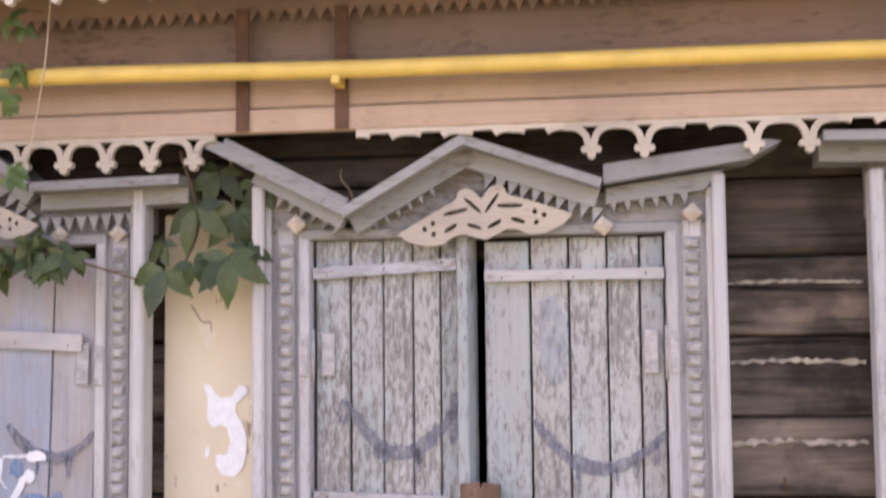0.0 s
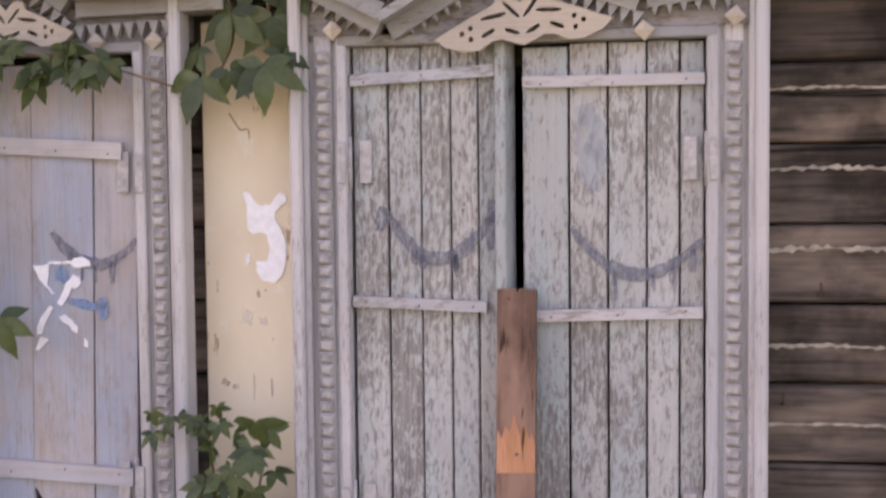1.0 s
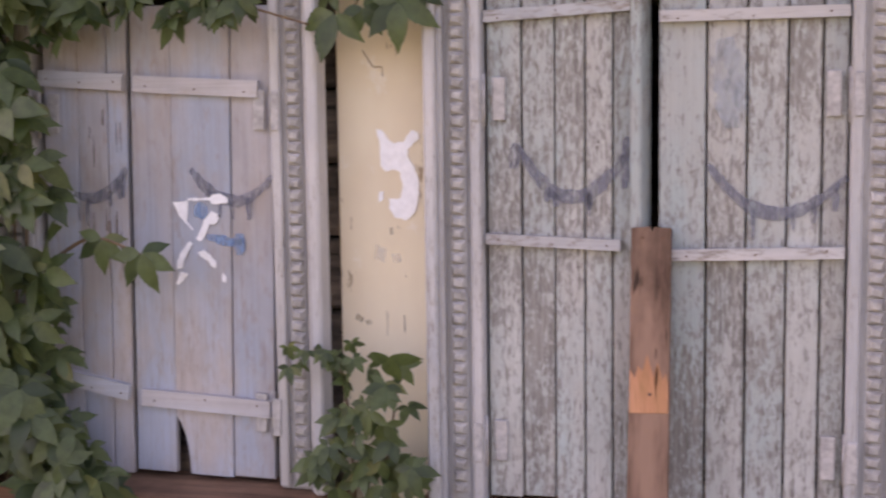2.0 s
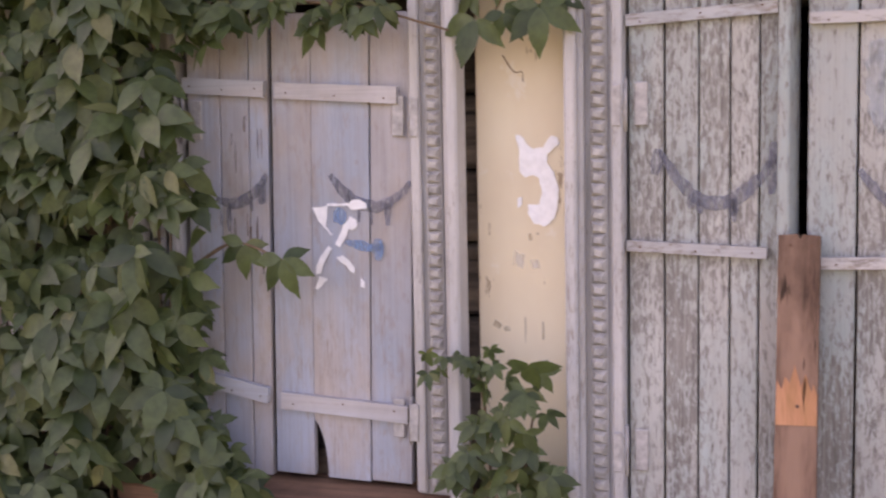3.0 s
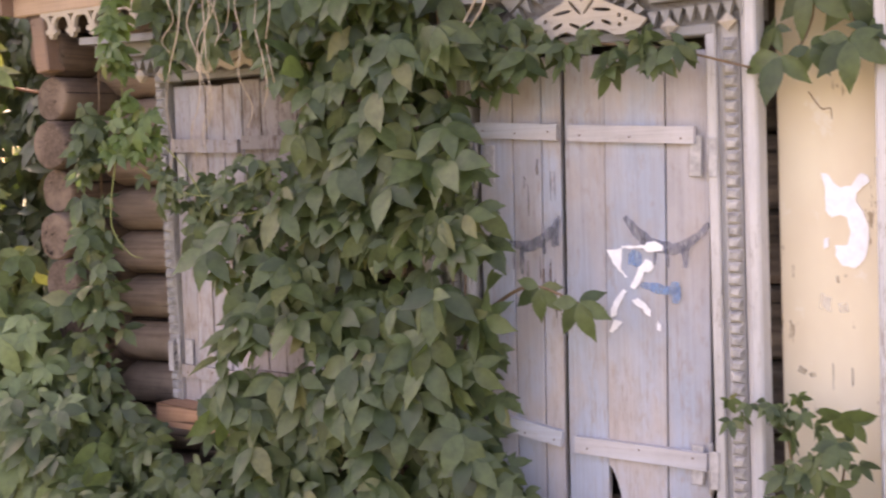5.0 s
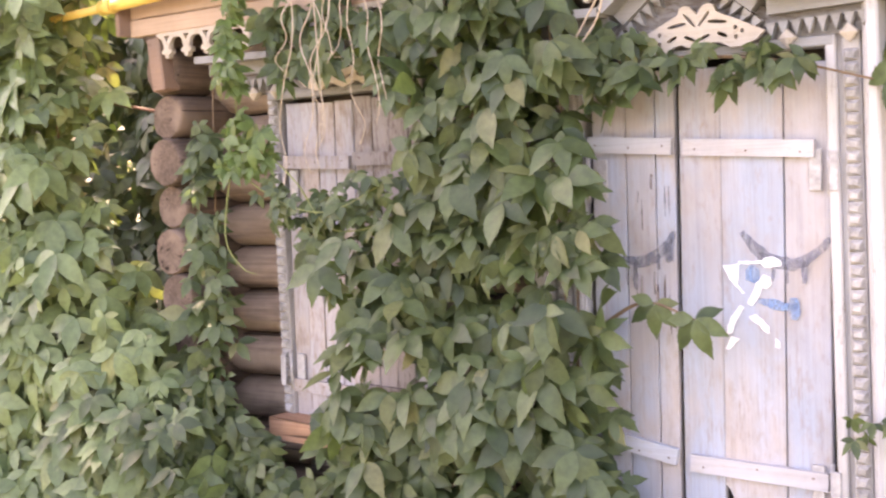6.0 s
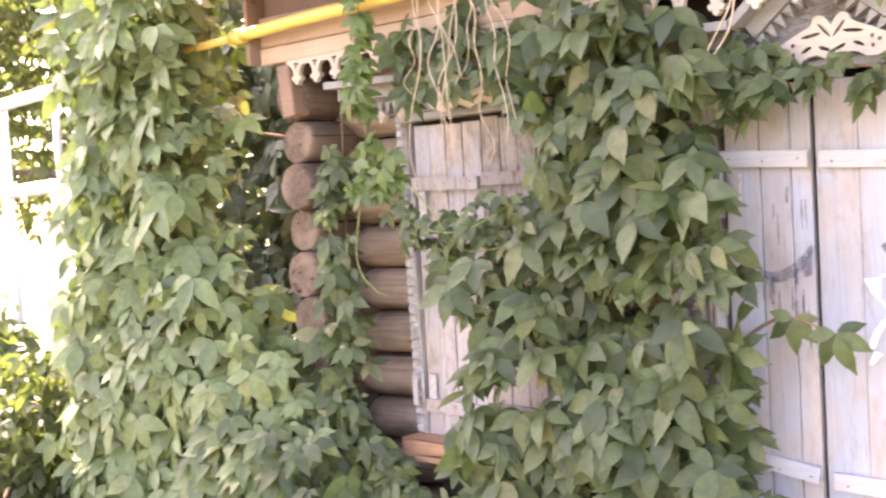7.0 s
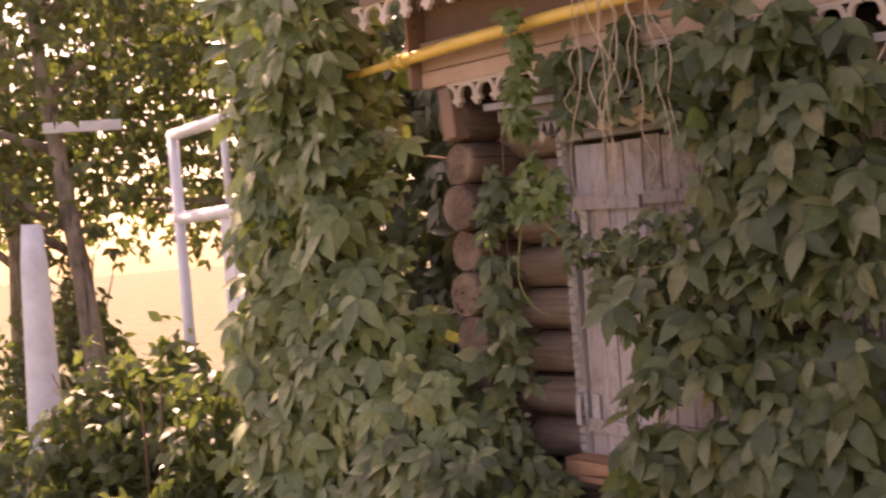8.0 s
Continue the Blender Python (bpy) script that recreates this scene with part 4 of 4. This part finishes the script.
def scatter(poly, count, y0, y1, size, seed, ragged=0.05, face=0.0, holes=()):
    """Leaf poses over an outline in x and z, shingled, the depth between y0 (near) and y1. face: degrees that they turn to the left."""
    r = random.Random(seed)
    xs, zs = [p[0] for p in poly], [p[1] for p in poly]
    out = []
    tries = 0
    while len(out) < count and tries < count * 40:
        tries += 1
        x, z = r.uniform(min(xs), max(xs)), r.uniform(min(zs), max(zs))
        if not inside(x + r.gauss(0, ragged), z + r.gauss(0, ragged), poly) or any(inside(x, z, h) for h in holes):
            continue
        clump = noise.noise(Vector((x * 3.1, z * 3.1, seed)))
        if clump < -0.28 and r.random() < 0.75:
            continue
        depth = min(1, max(0, r.random() * 0.75 + 0.25 - clump * 0.5))
        y = y1 + (y0 - y1) * depth
        s = size * r.uniform(0.62, 1.2) * (0.85 + 0.3 * depth)
        m = pose(x, y, z, r.gauss(-28, 18), 0, r.gauss(face, 28)) @ pose(0, 0, 0, 0, r.gauss(0, 32), 0) @ Matrix.Scale(s, 4)
        out.append(m)
    return out


def stems_for(parent, lines, radius=0.006, material=None, name="stem"):
    for line in lines:
        part(name, tube(smooth_line(line, 8), radius, 6, 0.5), material or STEM, parent)


def creeper(name, origin, label, poses, material=VINE, singles=200, stems=(), seed=0, bark=None, category="creeper"):
    """A climbing plant: stems, its foremost leaves one by one, the rest as one mass."""
    r = random.Random(seed + 500)
    th = thing(name, *origin, label, category, "creepers on the house")
    back = Matrix.Translation(-Vector(origin))
    poses = [back @ m for m in poses]
    poses.sort(key=lambda m: m.translation.y)
    kinds = [r.randrange(len(LEAVES)) if r.random() < 0.75 else r.randrange(5) for _ in poses]
    for m, k in zip(poses[:singles], kinds[:singles]):
        o = new("leaf", leaf_mesh(k, material))
        o.parent = th
        o.matrix_basis = m
    if len(poses) > singles:
        joined("leaf_mass", poses[singles:], [LEAVES[k] for k in kinds[singles:]], material, th)
    stems_for(th, [[tuple(Vector(p) - Vector(origin)) for p in line] for line in stems], 0.006 if bark is None else 0.0026, bark)
    return th


# the big creeper between and over two windows
MAIN = [(-1.72, 2.12), (-1.75, 1.89), (-1.70, 1.6), (-1.65, 1.46), (-1.75, 1.33), (-1.62, 1.24), (-1.74, 1.05), (-1.65, 0.82), (-1.50, 0.60), (-1.5, 0.1),
        (-2.9, 0.1), (-2.7, 0.65), (-2.63, 0.845), (-2.59, 1.05), (-2.55, 1.27), (-2.57, 1.5), (-2.34, 1.62), (-2.26, 1.8), (-2.3, 1.95), (-2.42, 2.15), (-2.3, 2.3), (-2.0, 2.22)]
GAPS = [[(-2.14, 1.36), (-2.05, 1.4), (-1.99, 1.34), (-2.06, 1.28)], [(-2.0, 0.62), (-1.85, 0.7), (-1.78, 0.5), (-1.95, 0.4)], [(-1.86, 1.78), (-1.8, 1.83), (-1.79, 1.7), (-1.85, 1.66)]]
main_poses = scatter(MAIN, 1080, 1.84, 2.09, 0.162, 1, 0.035, face=10, holes=GAPS)
# looser shoots across the head of the overgrown window
main_poses += scatter([(-2.9, 1.7), (-2.6, 1.64), (-2.35, 1.68), (-2.35, 1.5), (-2.62, 1.48), (-2.86, 1.58)], 75, 1.86, 2.0, 0.095, 2, face=10)
main_poses += scatter([(-2.86, 2.25), (-2.3, 2.3), (-2.3, 2.0), (-2.6, 2.04), (-2.84, 2.05)], 80, 1.86, 2.02, 0.12, 3, face=10)
# one dark leaf that hangs before the worn shutter, and broad pale ones at the creeper's edge
main_poses += [pose(-2.79, 2.0, 1.45, -12, 0, 20) @ Matrix.Scale(0.15, 4)]
main_poses += [pose(x, 1.9, z, -10, 0, a) @ pose(0, 0, 0, 0, a, 0) @ Matrix.Scale(0.19, 4) for x, z, a in ((-1.72, 1.29, 20), (-1.66, 1.22, -25), (-1.8, 1.2, 35), (-1.71, 1.08, -10))]
creeper("creeper", (-2.1, 2.0, 0.0), "dense dark green creeper climbing over two windows", main_poses, VINE, 300, [
    [(-2.0, 2.05, 0.0), (-1.95, 2.06, 0.6), (-2.05, 2.07, 1.2), (-1.9, 2.06, 1.8), (-1.95, 2.0, 2.25)],
    [(-2.4, 2.04, 0.0), (-2.3, 2.06, 0.7), (-2.15, 2.07, 1.3), (-2.25, 2.05, 2.2)],
    [(-2.2, 2.1, 0.2), (-2.16, 2.12, 0.9), (-2.19, 2.12, 1.4), (-2.1, 2.1, 2.1)], [(-2.08, 2.1, 0.2), (-2.1, 2.12, 0.8), (-2.02, 2.12, 1.35), (-2.06, 2.1, 2.0)],
    [(-1.99, 2.08, 0.2), (-1.97, 2.1, 0.8), (-2.01, 2.12, 1.3), (-1.95, 2.1, 1.9)], [(-1.9, 2.06, 0.2), (-1.93, 2.08, 0.6), (-1.88, 2.1, 1.2), (-1.9, 2.08, 1.9)],
    [(-1.8, 2.0, 0.1), (-1.82, 2.03, 0.8), (-1.8, 2.04, 1.5), (-1.84, 2.0, 2.1)]], 1)

# the sprig in front of the lilac shutter
sprig = [pose(-1.525, 1.97, 1.30, -12, 8, 10) @ Matrix.Scale(0.15, 4), pose(-1.405, 1.96, 1.265, -14, -14, 5) @ Matrix.Scale(0.175, 4)]
creeper("creeper_sprig", (-1.6, 1.98, 1.24), "short creeper sprig in front of the lilac shutter", sprig, VINE, 2, [[(-1.72, 2.0, 1.22), (-1.60, 1.985, 1.29), (-1.525, 1.975, 1.30), (-1.405, 1.965, 1.26)]], 2)

# garland over the head of the lilac window
GARLAND = [(-1.80, 2.08), (-1.6, 2.03), (-1.35, 1.98), (-1.05, 1.95), (-1.04, 1.89), (-1.3, 1.90), (-1.55, 1.905), (-1.78, 1.88)]
creeper("creeper_garland", (-1.42, 2.0, 1.9), "light green creeper garland hanging over the window head", scatter(GARLAND, 64, 1.99, 2.06, 0.11, 24, 0.014, face=8), VINE, 64,
        [[(-1.85, 2.04, 1.95), (-1.5, 2.05, 1.96), (-1.2, 2.05, 1.93), (-0.95, 2.06, 1.86)]], 3)

# bunch under the eave beside the cream panel
def hung(rows):
    """Single leaves: place, size, turn about the wall's normal, turn to the side."""
    return [pose(x, y, z, -14, 0, side_) @ pose(0, 0, 0, 0, turn, 0) @ Matrix.Scale(size, 4) for x, y, z, size, turn, side_ in rows]


bunch = hung([(-0.865, 2.03, 1.885, 0.19, 12, -10), (-0.80, 2.06, 1.90, 0.13, -30, 15), (-0.70, 2.04, 1.91, 0.19, -4, 8), (-0.735, 2.08, 1.905, 0.13, 20, -25), (-0.66, 2.07, 1.94, 0.13, -10, 25),
              (-0.80, 2.08, 2.05, 0.2, 8, -20), (-0.69, 2.09, 2.04, 0.2, -8, 15), (-0.745, 2.10, 2.14, 0.16, 15, 0), (-0.64, 2.11, 2.11, 0.14, -20, 10), (-0.90, 2.11, 1.96, 0.13, 30, -30)])
creeper("creeper_bunch", (-0.8, 2.05, 2.1), "dark green creeper bunch hanging above the cream panel", bunch, VINE, 10,
        [[(-0.85, 2.1, 2.2), (-0.8, 2.1, 2.0), (-0.86, 2.08, 1.85)], [(-0.72, 2.12, 2.2), (-0.70, 2.1, 1.95)]], 4)
tendril = thing("tendril", -0.78, 2.06, 1.76, "thin dry tendril under the creeper bunch", "tendril")
stems_for(tendril, [[(-0.03, 0.02, 0.03), (0.005, 0, -0.012), (0.03, -0.01, -0.014), (0.033, -0.01, -0.04)]], 0.0022, STEM, "tendril_curl")

# low creeper in front of the cream panel
LOW = [(-0.90, 1.0), (-0.84, 0.98), (-0.78, 1.02), (-0.70, 1.02), (-0.65, 0.92), (-0.64, 0.75), (-0.66, 0.45), (-0.64, 0.1), (-0.95, 0.1), (-0.93, 0.55), (-0.91, 0.78), (-0.87, 0.85)]
creeper("low_creeper", (-0.78, 2.05, 0.0), "low green creeper growing up in front of the cream panel", scatter(LOW, 150, 1.95, 2.1, 0.1, 6, 0.012) + scatter([(-1.02, 1.02), (-0.85, 1.04), (-0.80, 0.99), (-0.98, 0.95)], 14, 1.97, 2.03, 0.06, 17, 0.01), VINE, 164,
        [[(-0.75, 2.08, 0.0), (-0.78, 2.07, 0.5), (-0.72, 2.06, 0.95)], [(-0.85, 2.1, 0.3), (-0.88, 2.08, 0.9), (-0.96, 2.06, 1.0)]], 5)

# the curtain that hangs past the end of the eave
COLUMN = [(-4.55, 3.1), (-4.64, 2.0), (-4.72, 1.4), (-4.74, 1.0), (-4.8, 0.3), (-3.3, 0.1), (-3.1, 0.62), (-3.4, 0.95), (-3.58, 1.14), (-3.7, 1.34), (-3.84, 1.52), (-3.9, 1.7), (-3.86, 2.06), (-3.86, 2.3), (-3.85, 2.6), (-3.9, 3.1)]
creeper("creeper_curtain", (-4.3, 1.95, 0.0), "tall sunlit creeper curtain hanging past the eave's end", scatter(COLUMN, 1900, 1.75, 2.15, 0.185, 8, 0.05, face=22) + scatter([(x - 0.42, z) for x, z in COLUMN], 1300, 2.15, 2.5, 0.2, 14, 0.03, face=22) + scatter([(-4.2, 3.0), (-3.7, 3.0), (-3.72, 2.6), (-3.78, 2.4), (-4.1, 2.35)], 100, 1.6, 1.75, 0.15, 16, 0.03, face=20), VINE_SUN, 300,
        [[(-4.3, 2.0, 0.0), (-4.4, 2.0, 1.0), (-4.3, 2.0, 2.0), (-4.35, 1.95, 3.1)], [(-4.1, 2.0, 0.0), (-4.0, 2.0, 1.2), (-4.1, 2.0, 2.4), (-4.05, 1.95, 3.1)]], 6)
CORNER = [(-3.26, 1.9), (-3.22, 1.9), (-3.18, 1.48), (-3.17, 1.18), (-3.16, 1.0), (-3.02, 0.82), (-2.95, 0.2), (-3.7, 0.2), (-3.6, 0.88), (-3.33, 1.02), (-3.31, 1.2), (-3.26, 1.48)]
creeper("corner_creeper", (-3.4, 2.05, 0.0), "thin creeper climbing the corner logs", scatter(CORNER, 150, 1.9, 2.02, 0.14, 9, 0.018, face=12) + scatter([(-3.3, 1.96), (-3.18, 1.96), (-3.15, 1.5), (-3.13, 1.0), (-3.34, 1.0), (-3.29, 1.5)], 62, 1.93, 2.02, 0.125, 13, 0.012, face=12) + scatter([(-3.9, 0.98), (-3.5, 0.9), (-3.25, 0.92), (-3.08, 0.76), (-2.95, 0.64), (-2.7, 0.58), (-2.7, 0.1), (-3.9, 0.1)], 340, 1.72, 1.95, 0.15, 15, 0.03, face=15) + scatter([(-4.15, 1.2), (-3.62, 1.2), (-3.42, 0.95), (-3.42, 0.2), (-4.1, 0.2)], 190, 1.95, 2.1, 0.16, 19, 0.03, face=20) + scatter([(-3.28, 1.0), (-3.02, 0.84), (-2.95, 0.72), (-2.6, 0.7), (-2.6, 0.2), (-3.3, 0.2)], 170, 1.84, 2.0, 0.14, 29, 0.02, face=15), VINE, 300,
        [[(-3.3, 2.05, 0.0), (-3.26, 2.02, 1.0), (-3.25, 2.03, 1.5), (-3.24, 2.05, 2.1)]], 7)
BEHIND = [(-6.1, 2.9), (-4.2, 2.9), (-4.0, 0.3), (-6.4, 0.3)]
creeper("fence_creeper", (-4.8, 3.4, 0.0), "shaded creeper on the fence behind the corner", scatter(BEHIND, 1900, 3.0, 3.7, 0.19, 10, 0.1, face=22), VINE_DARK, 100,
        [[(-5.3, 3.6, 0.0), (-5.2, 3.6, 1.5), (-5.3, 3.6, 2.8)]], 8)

# light green trails hanging from the eave
TRAIL = [(-2.98, 2.44), (-2.92, 2.44), (-2.93, 1.92), (-2.82, 1.86), (-2.79, 1.72), (-3.0, 1.71), (-2.97, 1.92)]
creeper("hanging_trail", (-2.95, 1.88, 2.4), "light green creeper trail hanging from the eave", scatter(TRAIL, 85, 1.82, 1.92, 0.085, 11, 0.012, face=15), VINE_YOUNG, 75,
        [[(-2.95, 1.88, 2.5), (-2.96, 1.87, 2.1), (-2.95, 1.87, 1.72)], [(-2.85, 1.88, 1.78), (-2.7, 1.86, 1.67), (-2.6, 1.88, 1.53), (-2.45, 1.88, 1.52), (-2.32, 1.9, 1.57)], [(-2.95, 1.87, 1.7), (-2.74, 1.86, 1.6), (-2.56, 1.86, 1.58), (-2.36, 1.88, 1.66)],
         [(-3.0, 1.87, 1.72), (-3.03, 1.86, 1.5), (-2.96, 1.86, 1.4), (-2.9, 1.86, 1.38)]], 9, TENDRIL)
TRAIL2 = [(-1.22, 2.52), (-1.14, 2.5), (-1.17, 2.3), (-1.19, 2.1), (-1.27, 2.1), (-1.25, 2.3)]
creeper("hanging_trail", (-1.26, 1.88, 2.5), "thin pale creeper trail hanging over the pipe", scatter(TRAIL2, 11, 1.86, 1.9, 0.075, 12, 0.005), VINE_YOUNG, 11,
        [[(-1.11, 1.88, 2.6), (-1.12, 1.87, 2.4), (-1.14, 1.87, 2.27), (-1.165, 1.87, 2.14)]], 10, DRY)

dry = thing("bare_vine", -2.5, 1.83, 2.4, "bare straw-coloured vine tangle hanging from the eave", "vine")
r_ = random.Random(4)
for i in range(11):
    x = -0.14 + 0.028 * i
    x2 = x + r_.uniform(-0.12, 0.1)
    low = r_.uniform(-0.78, -0.35)
    line = [(x, 0, 0.1)] + [(x + (x2 - x) * t + r_.gauss(0, 0.022), -0.02 + r_.gauss(0, 0.012), low * t) for t in (0.12, 0.27, 0.42, 0.58, 0.75, 0.9)] + [(x2, -0.02, low)]
    stems_for(dry, [line], 0.0024, DRY, "dry_stem")
cord = thing("cord", -1.7, 1.93, 2.2, "two pale twisted cords hanging from the eave", "cord")
for s in (0, 1):
    stems_for(cord, [[(0.10, 0, 0.05), (0.085 - 0.01 * s, -0.01, -0.05), (0.06 - 0.035 * s, -0.01, -0.13), (-0.02 - 0.02 * s, -0.01, -0.22), (-0.075, -0.01, -0.27)]], 0.0036, DRY, "strand")

# ---- garden ----
def shrub(name, x, y, z, rx, ry, rz, count, size, seed, label, material=BUSH_LEAF):
    """A rounded bush: stems and many single leaves in an uneven dome."""
    r = random.Random(seed)
    th = thing(name, x, y, z, label, "bush", "garden bushes")
    poses, kinds = [], []
    while len(poses) < count:
        v = Vector((r.uniform(-1, 1), r.uniform(-1, 1), r.uniform(0, 1)))
        lump = 0.75 + 0.45 * noise.noise(v * 2.3 + Vector((seed, 0, 0)))
        if not (0.45 < v.length / lump < 1.0):
            continue
        p = Vector((v.x * rx, v.y * ry, v.z * rz))
        poses.append(pose(*p, r.gauss(-35, 30), 0, r.uniform(-180, 180)) @ pose(0, 0, 0, 0, r.gauss(0, 45), 0) @ Matrix.Scale(size * r.uniform(0.6, 1.3), 4))
        kinds.append(SINGLE[r.randrange(3)] if r.random() < 0.6 else LEAVES[5 + r.randrange(3)])
    joined("foliage", poses, kinds, material, th)
    for i in range(6):
        a = r.uniform(0, 6.28)
        part("stem", tube([(0.1 * math.cos(a), 0.1 * math.sin(a), 0), (rx * 0.4 * math.cos(a), ry * 0.4 * math.sin(a), rz * 0.5), (rx * 0.6 * math.cos(a), ry * 0.6 * math.sin(a), rz * 0.75)], 0.012, 5, 0.4), STEM, th)
    return th


shrub("bush", -5.75, 1.9, 0.0, 1.15, 0.6, 1.5, 3600, 0.15, 21, "sunlit bush with long narrow leaves beside the creeper")
shrub("bush", -5.1, 1.35, 0.0, 0.75, 0.45, 0.8, 1500, 0.13, 22, "low leafy bush in front of the creeper")
shrub("bush", -8.6, 2.2, 0.0, 0.9, 0.9, 0.5, 700, 0.14, 23, "low bush in the sunny garden")
shrub("bush", -11.0, 4.0, 0.0, 0.95, 0.9, 2.35, 1500, 0.17, 26, "tall bush under the garden tree")


def tree(x, y, height, radius, seed, label, leaves=5000):
    """A tapered trunk with limbs and an open crown of many leaves."""
    r = random.Random(seed)
    th = thing("tree", x, y, 0, label, "tree", "garden trees")
    top = Vector((r.uniform(-0.4, 0.4), r.uniform(-0.4, 0.4), height * 0.8))
    part("trunk", tube([(0, 0, 0), tuple(top * 0.3 + Vector((0.08, 0, 0))), tuple(top * 0.65), tuple(top)], radius, 10, 0.3), BARK, th)
    ends = []
    for i in range(9):
        a, t = i * 2.4 + r.uniform(-0.3, 0.3), r.uniform(0.25, 0.9)
        s = top * t
        e = s + Vector((math.cos(a), math.sin(a), r.uniform(0.1, 0.6))) * height * r.uniform(0.22, 0.36)
        part("limb", tube([tuple(s), tuple((s + e) / 2 + Vector((0, 0, 0.15))), tuple(e)], radius * 0.4, 7, 0.3), BARK, th)
        ends += [e, (s + e) / 2, s + (e - s) * 0.75]
    poses, kinds = [], []
    clumps = [(e + Vector((r.gauss(0, 0.4), r.gauss(0, 0.4), r.gauss(0, 0.4))), r.uniform(0.35, 0.8)) for e in ends for _ in range(2)]
    for _ in range(leaves):
        c, s = clumps[r.randrange(len(clumps))]
        p = c + Vector((r.gauss(0, s), r.gauss(0, s), r.gauss(0, s * 0.7))) * 0.75
        if p.z < 1.85 + 0.6 * noise.noise(p * 1.3):
            continue
        poses.append(pose(*p, r.gauss(-30, 30), 0, r.uniform(-180, 180)) @ Matrix.Scale(r.uniform(0.12, 0.24), 4))
        kinds.append(LEAVES[5 + r.randrange(3)] if r.random() < 0.5 else SINGLE[r.randrange(3)])
    joined("crown", poses, kinds, TREE_LEAF, th)
    return th


tree(-10.19, 3.9, 6.5, 0.115, 31, "old garden tree with a pale trunk in sunlight")
tree(-9.6, 6.6, 6.0, 0.16, 32, "leafy garden tree behind the house")
tree(-13.5, 4.6, 7.5, 0.13, 33, "leafy garden tree in the sun", 5500)
tree(-13.0, 8.5, 8.0, 0.22, 34, "leafy tree at the end of the garden", 5500)
tree(-15.5, 1.0, 7.5, 0.22, 35, "leafy tree at the end of the garden", 5500)
tree(-7.5, 9.5, 6.5, 0.18, 36, "leafy garden tree behind the house")

# white tubular frame in the garden
fr = thing("tube_stand", -6.9, 2.85, 0.0, "white painted tubular stand in the sunny garden", "stand")
run = Vector((1.35, -0.27, 0))
for t, z0, z1, rad in ((0.0, 0.0, 2.43, 0.036), (0.62, 1.9, 2.41, 0.022), (1.0, 0.0, 2.43, 0.036)):
    part("post", tube([tuple(run * t + Vector((0, 0, z0))), tuple(run * t + Vector((0, 0, z1)))], rad, 10), TIN, fr)
part("top_bar", tube([tuple(run * -0.02 + Vector((0, 0, 2.415))), tuple(run * 1.02 + Vector((0, 0, 2.415)))], 0.036, 10), TIN, fr)
part("cross_bar", tube([(0, 0, 1.905), tuple(run + Vector((0, 0, 1.895)))], 0.04, 10), TIN, fr)
for t in (0.58, 0.72, 0.86):
    part("board", box(-0.085, 0.085, -0.012, 0.012, 0.0, 1.86, chamfer=0.004), TIN, fr, at=pose(*(run * t), 0, 0, -11.3))
stump = thing("garden_post", -9.1, 2.86, 0.0, "pale round-topped post standing in the sunny garden", "post")
part("post_body", tube([(0, 0, 0), (0.02, 0, 0.7), (0.05, 0, 1.7), (0.06, 0, 2.0)], 0.15, 12, 0.5), TIN, stump)
slab = thing("hanging_board", -9.95, 3.78, 2.78, "pale board nailed to the trunk of the garden tree", "board")
part("board", box(-0.3, 0.34, -0.02, 0.02, 0.0, 0.09, chamfer=0.006, rot=Matrix.Rotation(radians(63), 3, "Z")), TIN, slab)
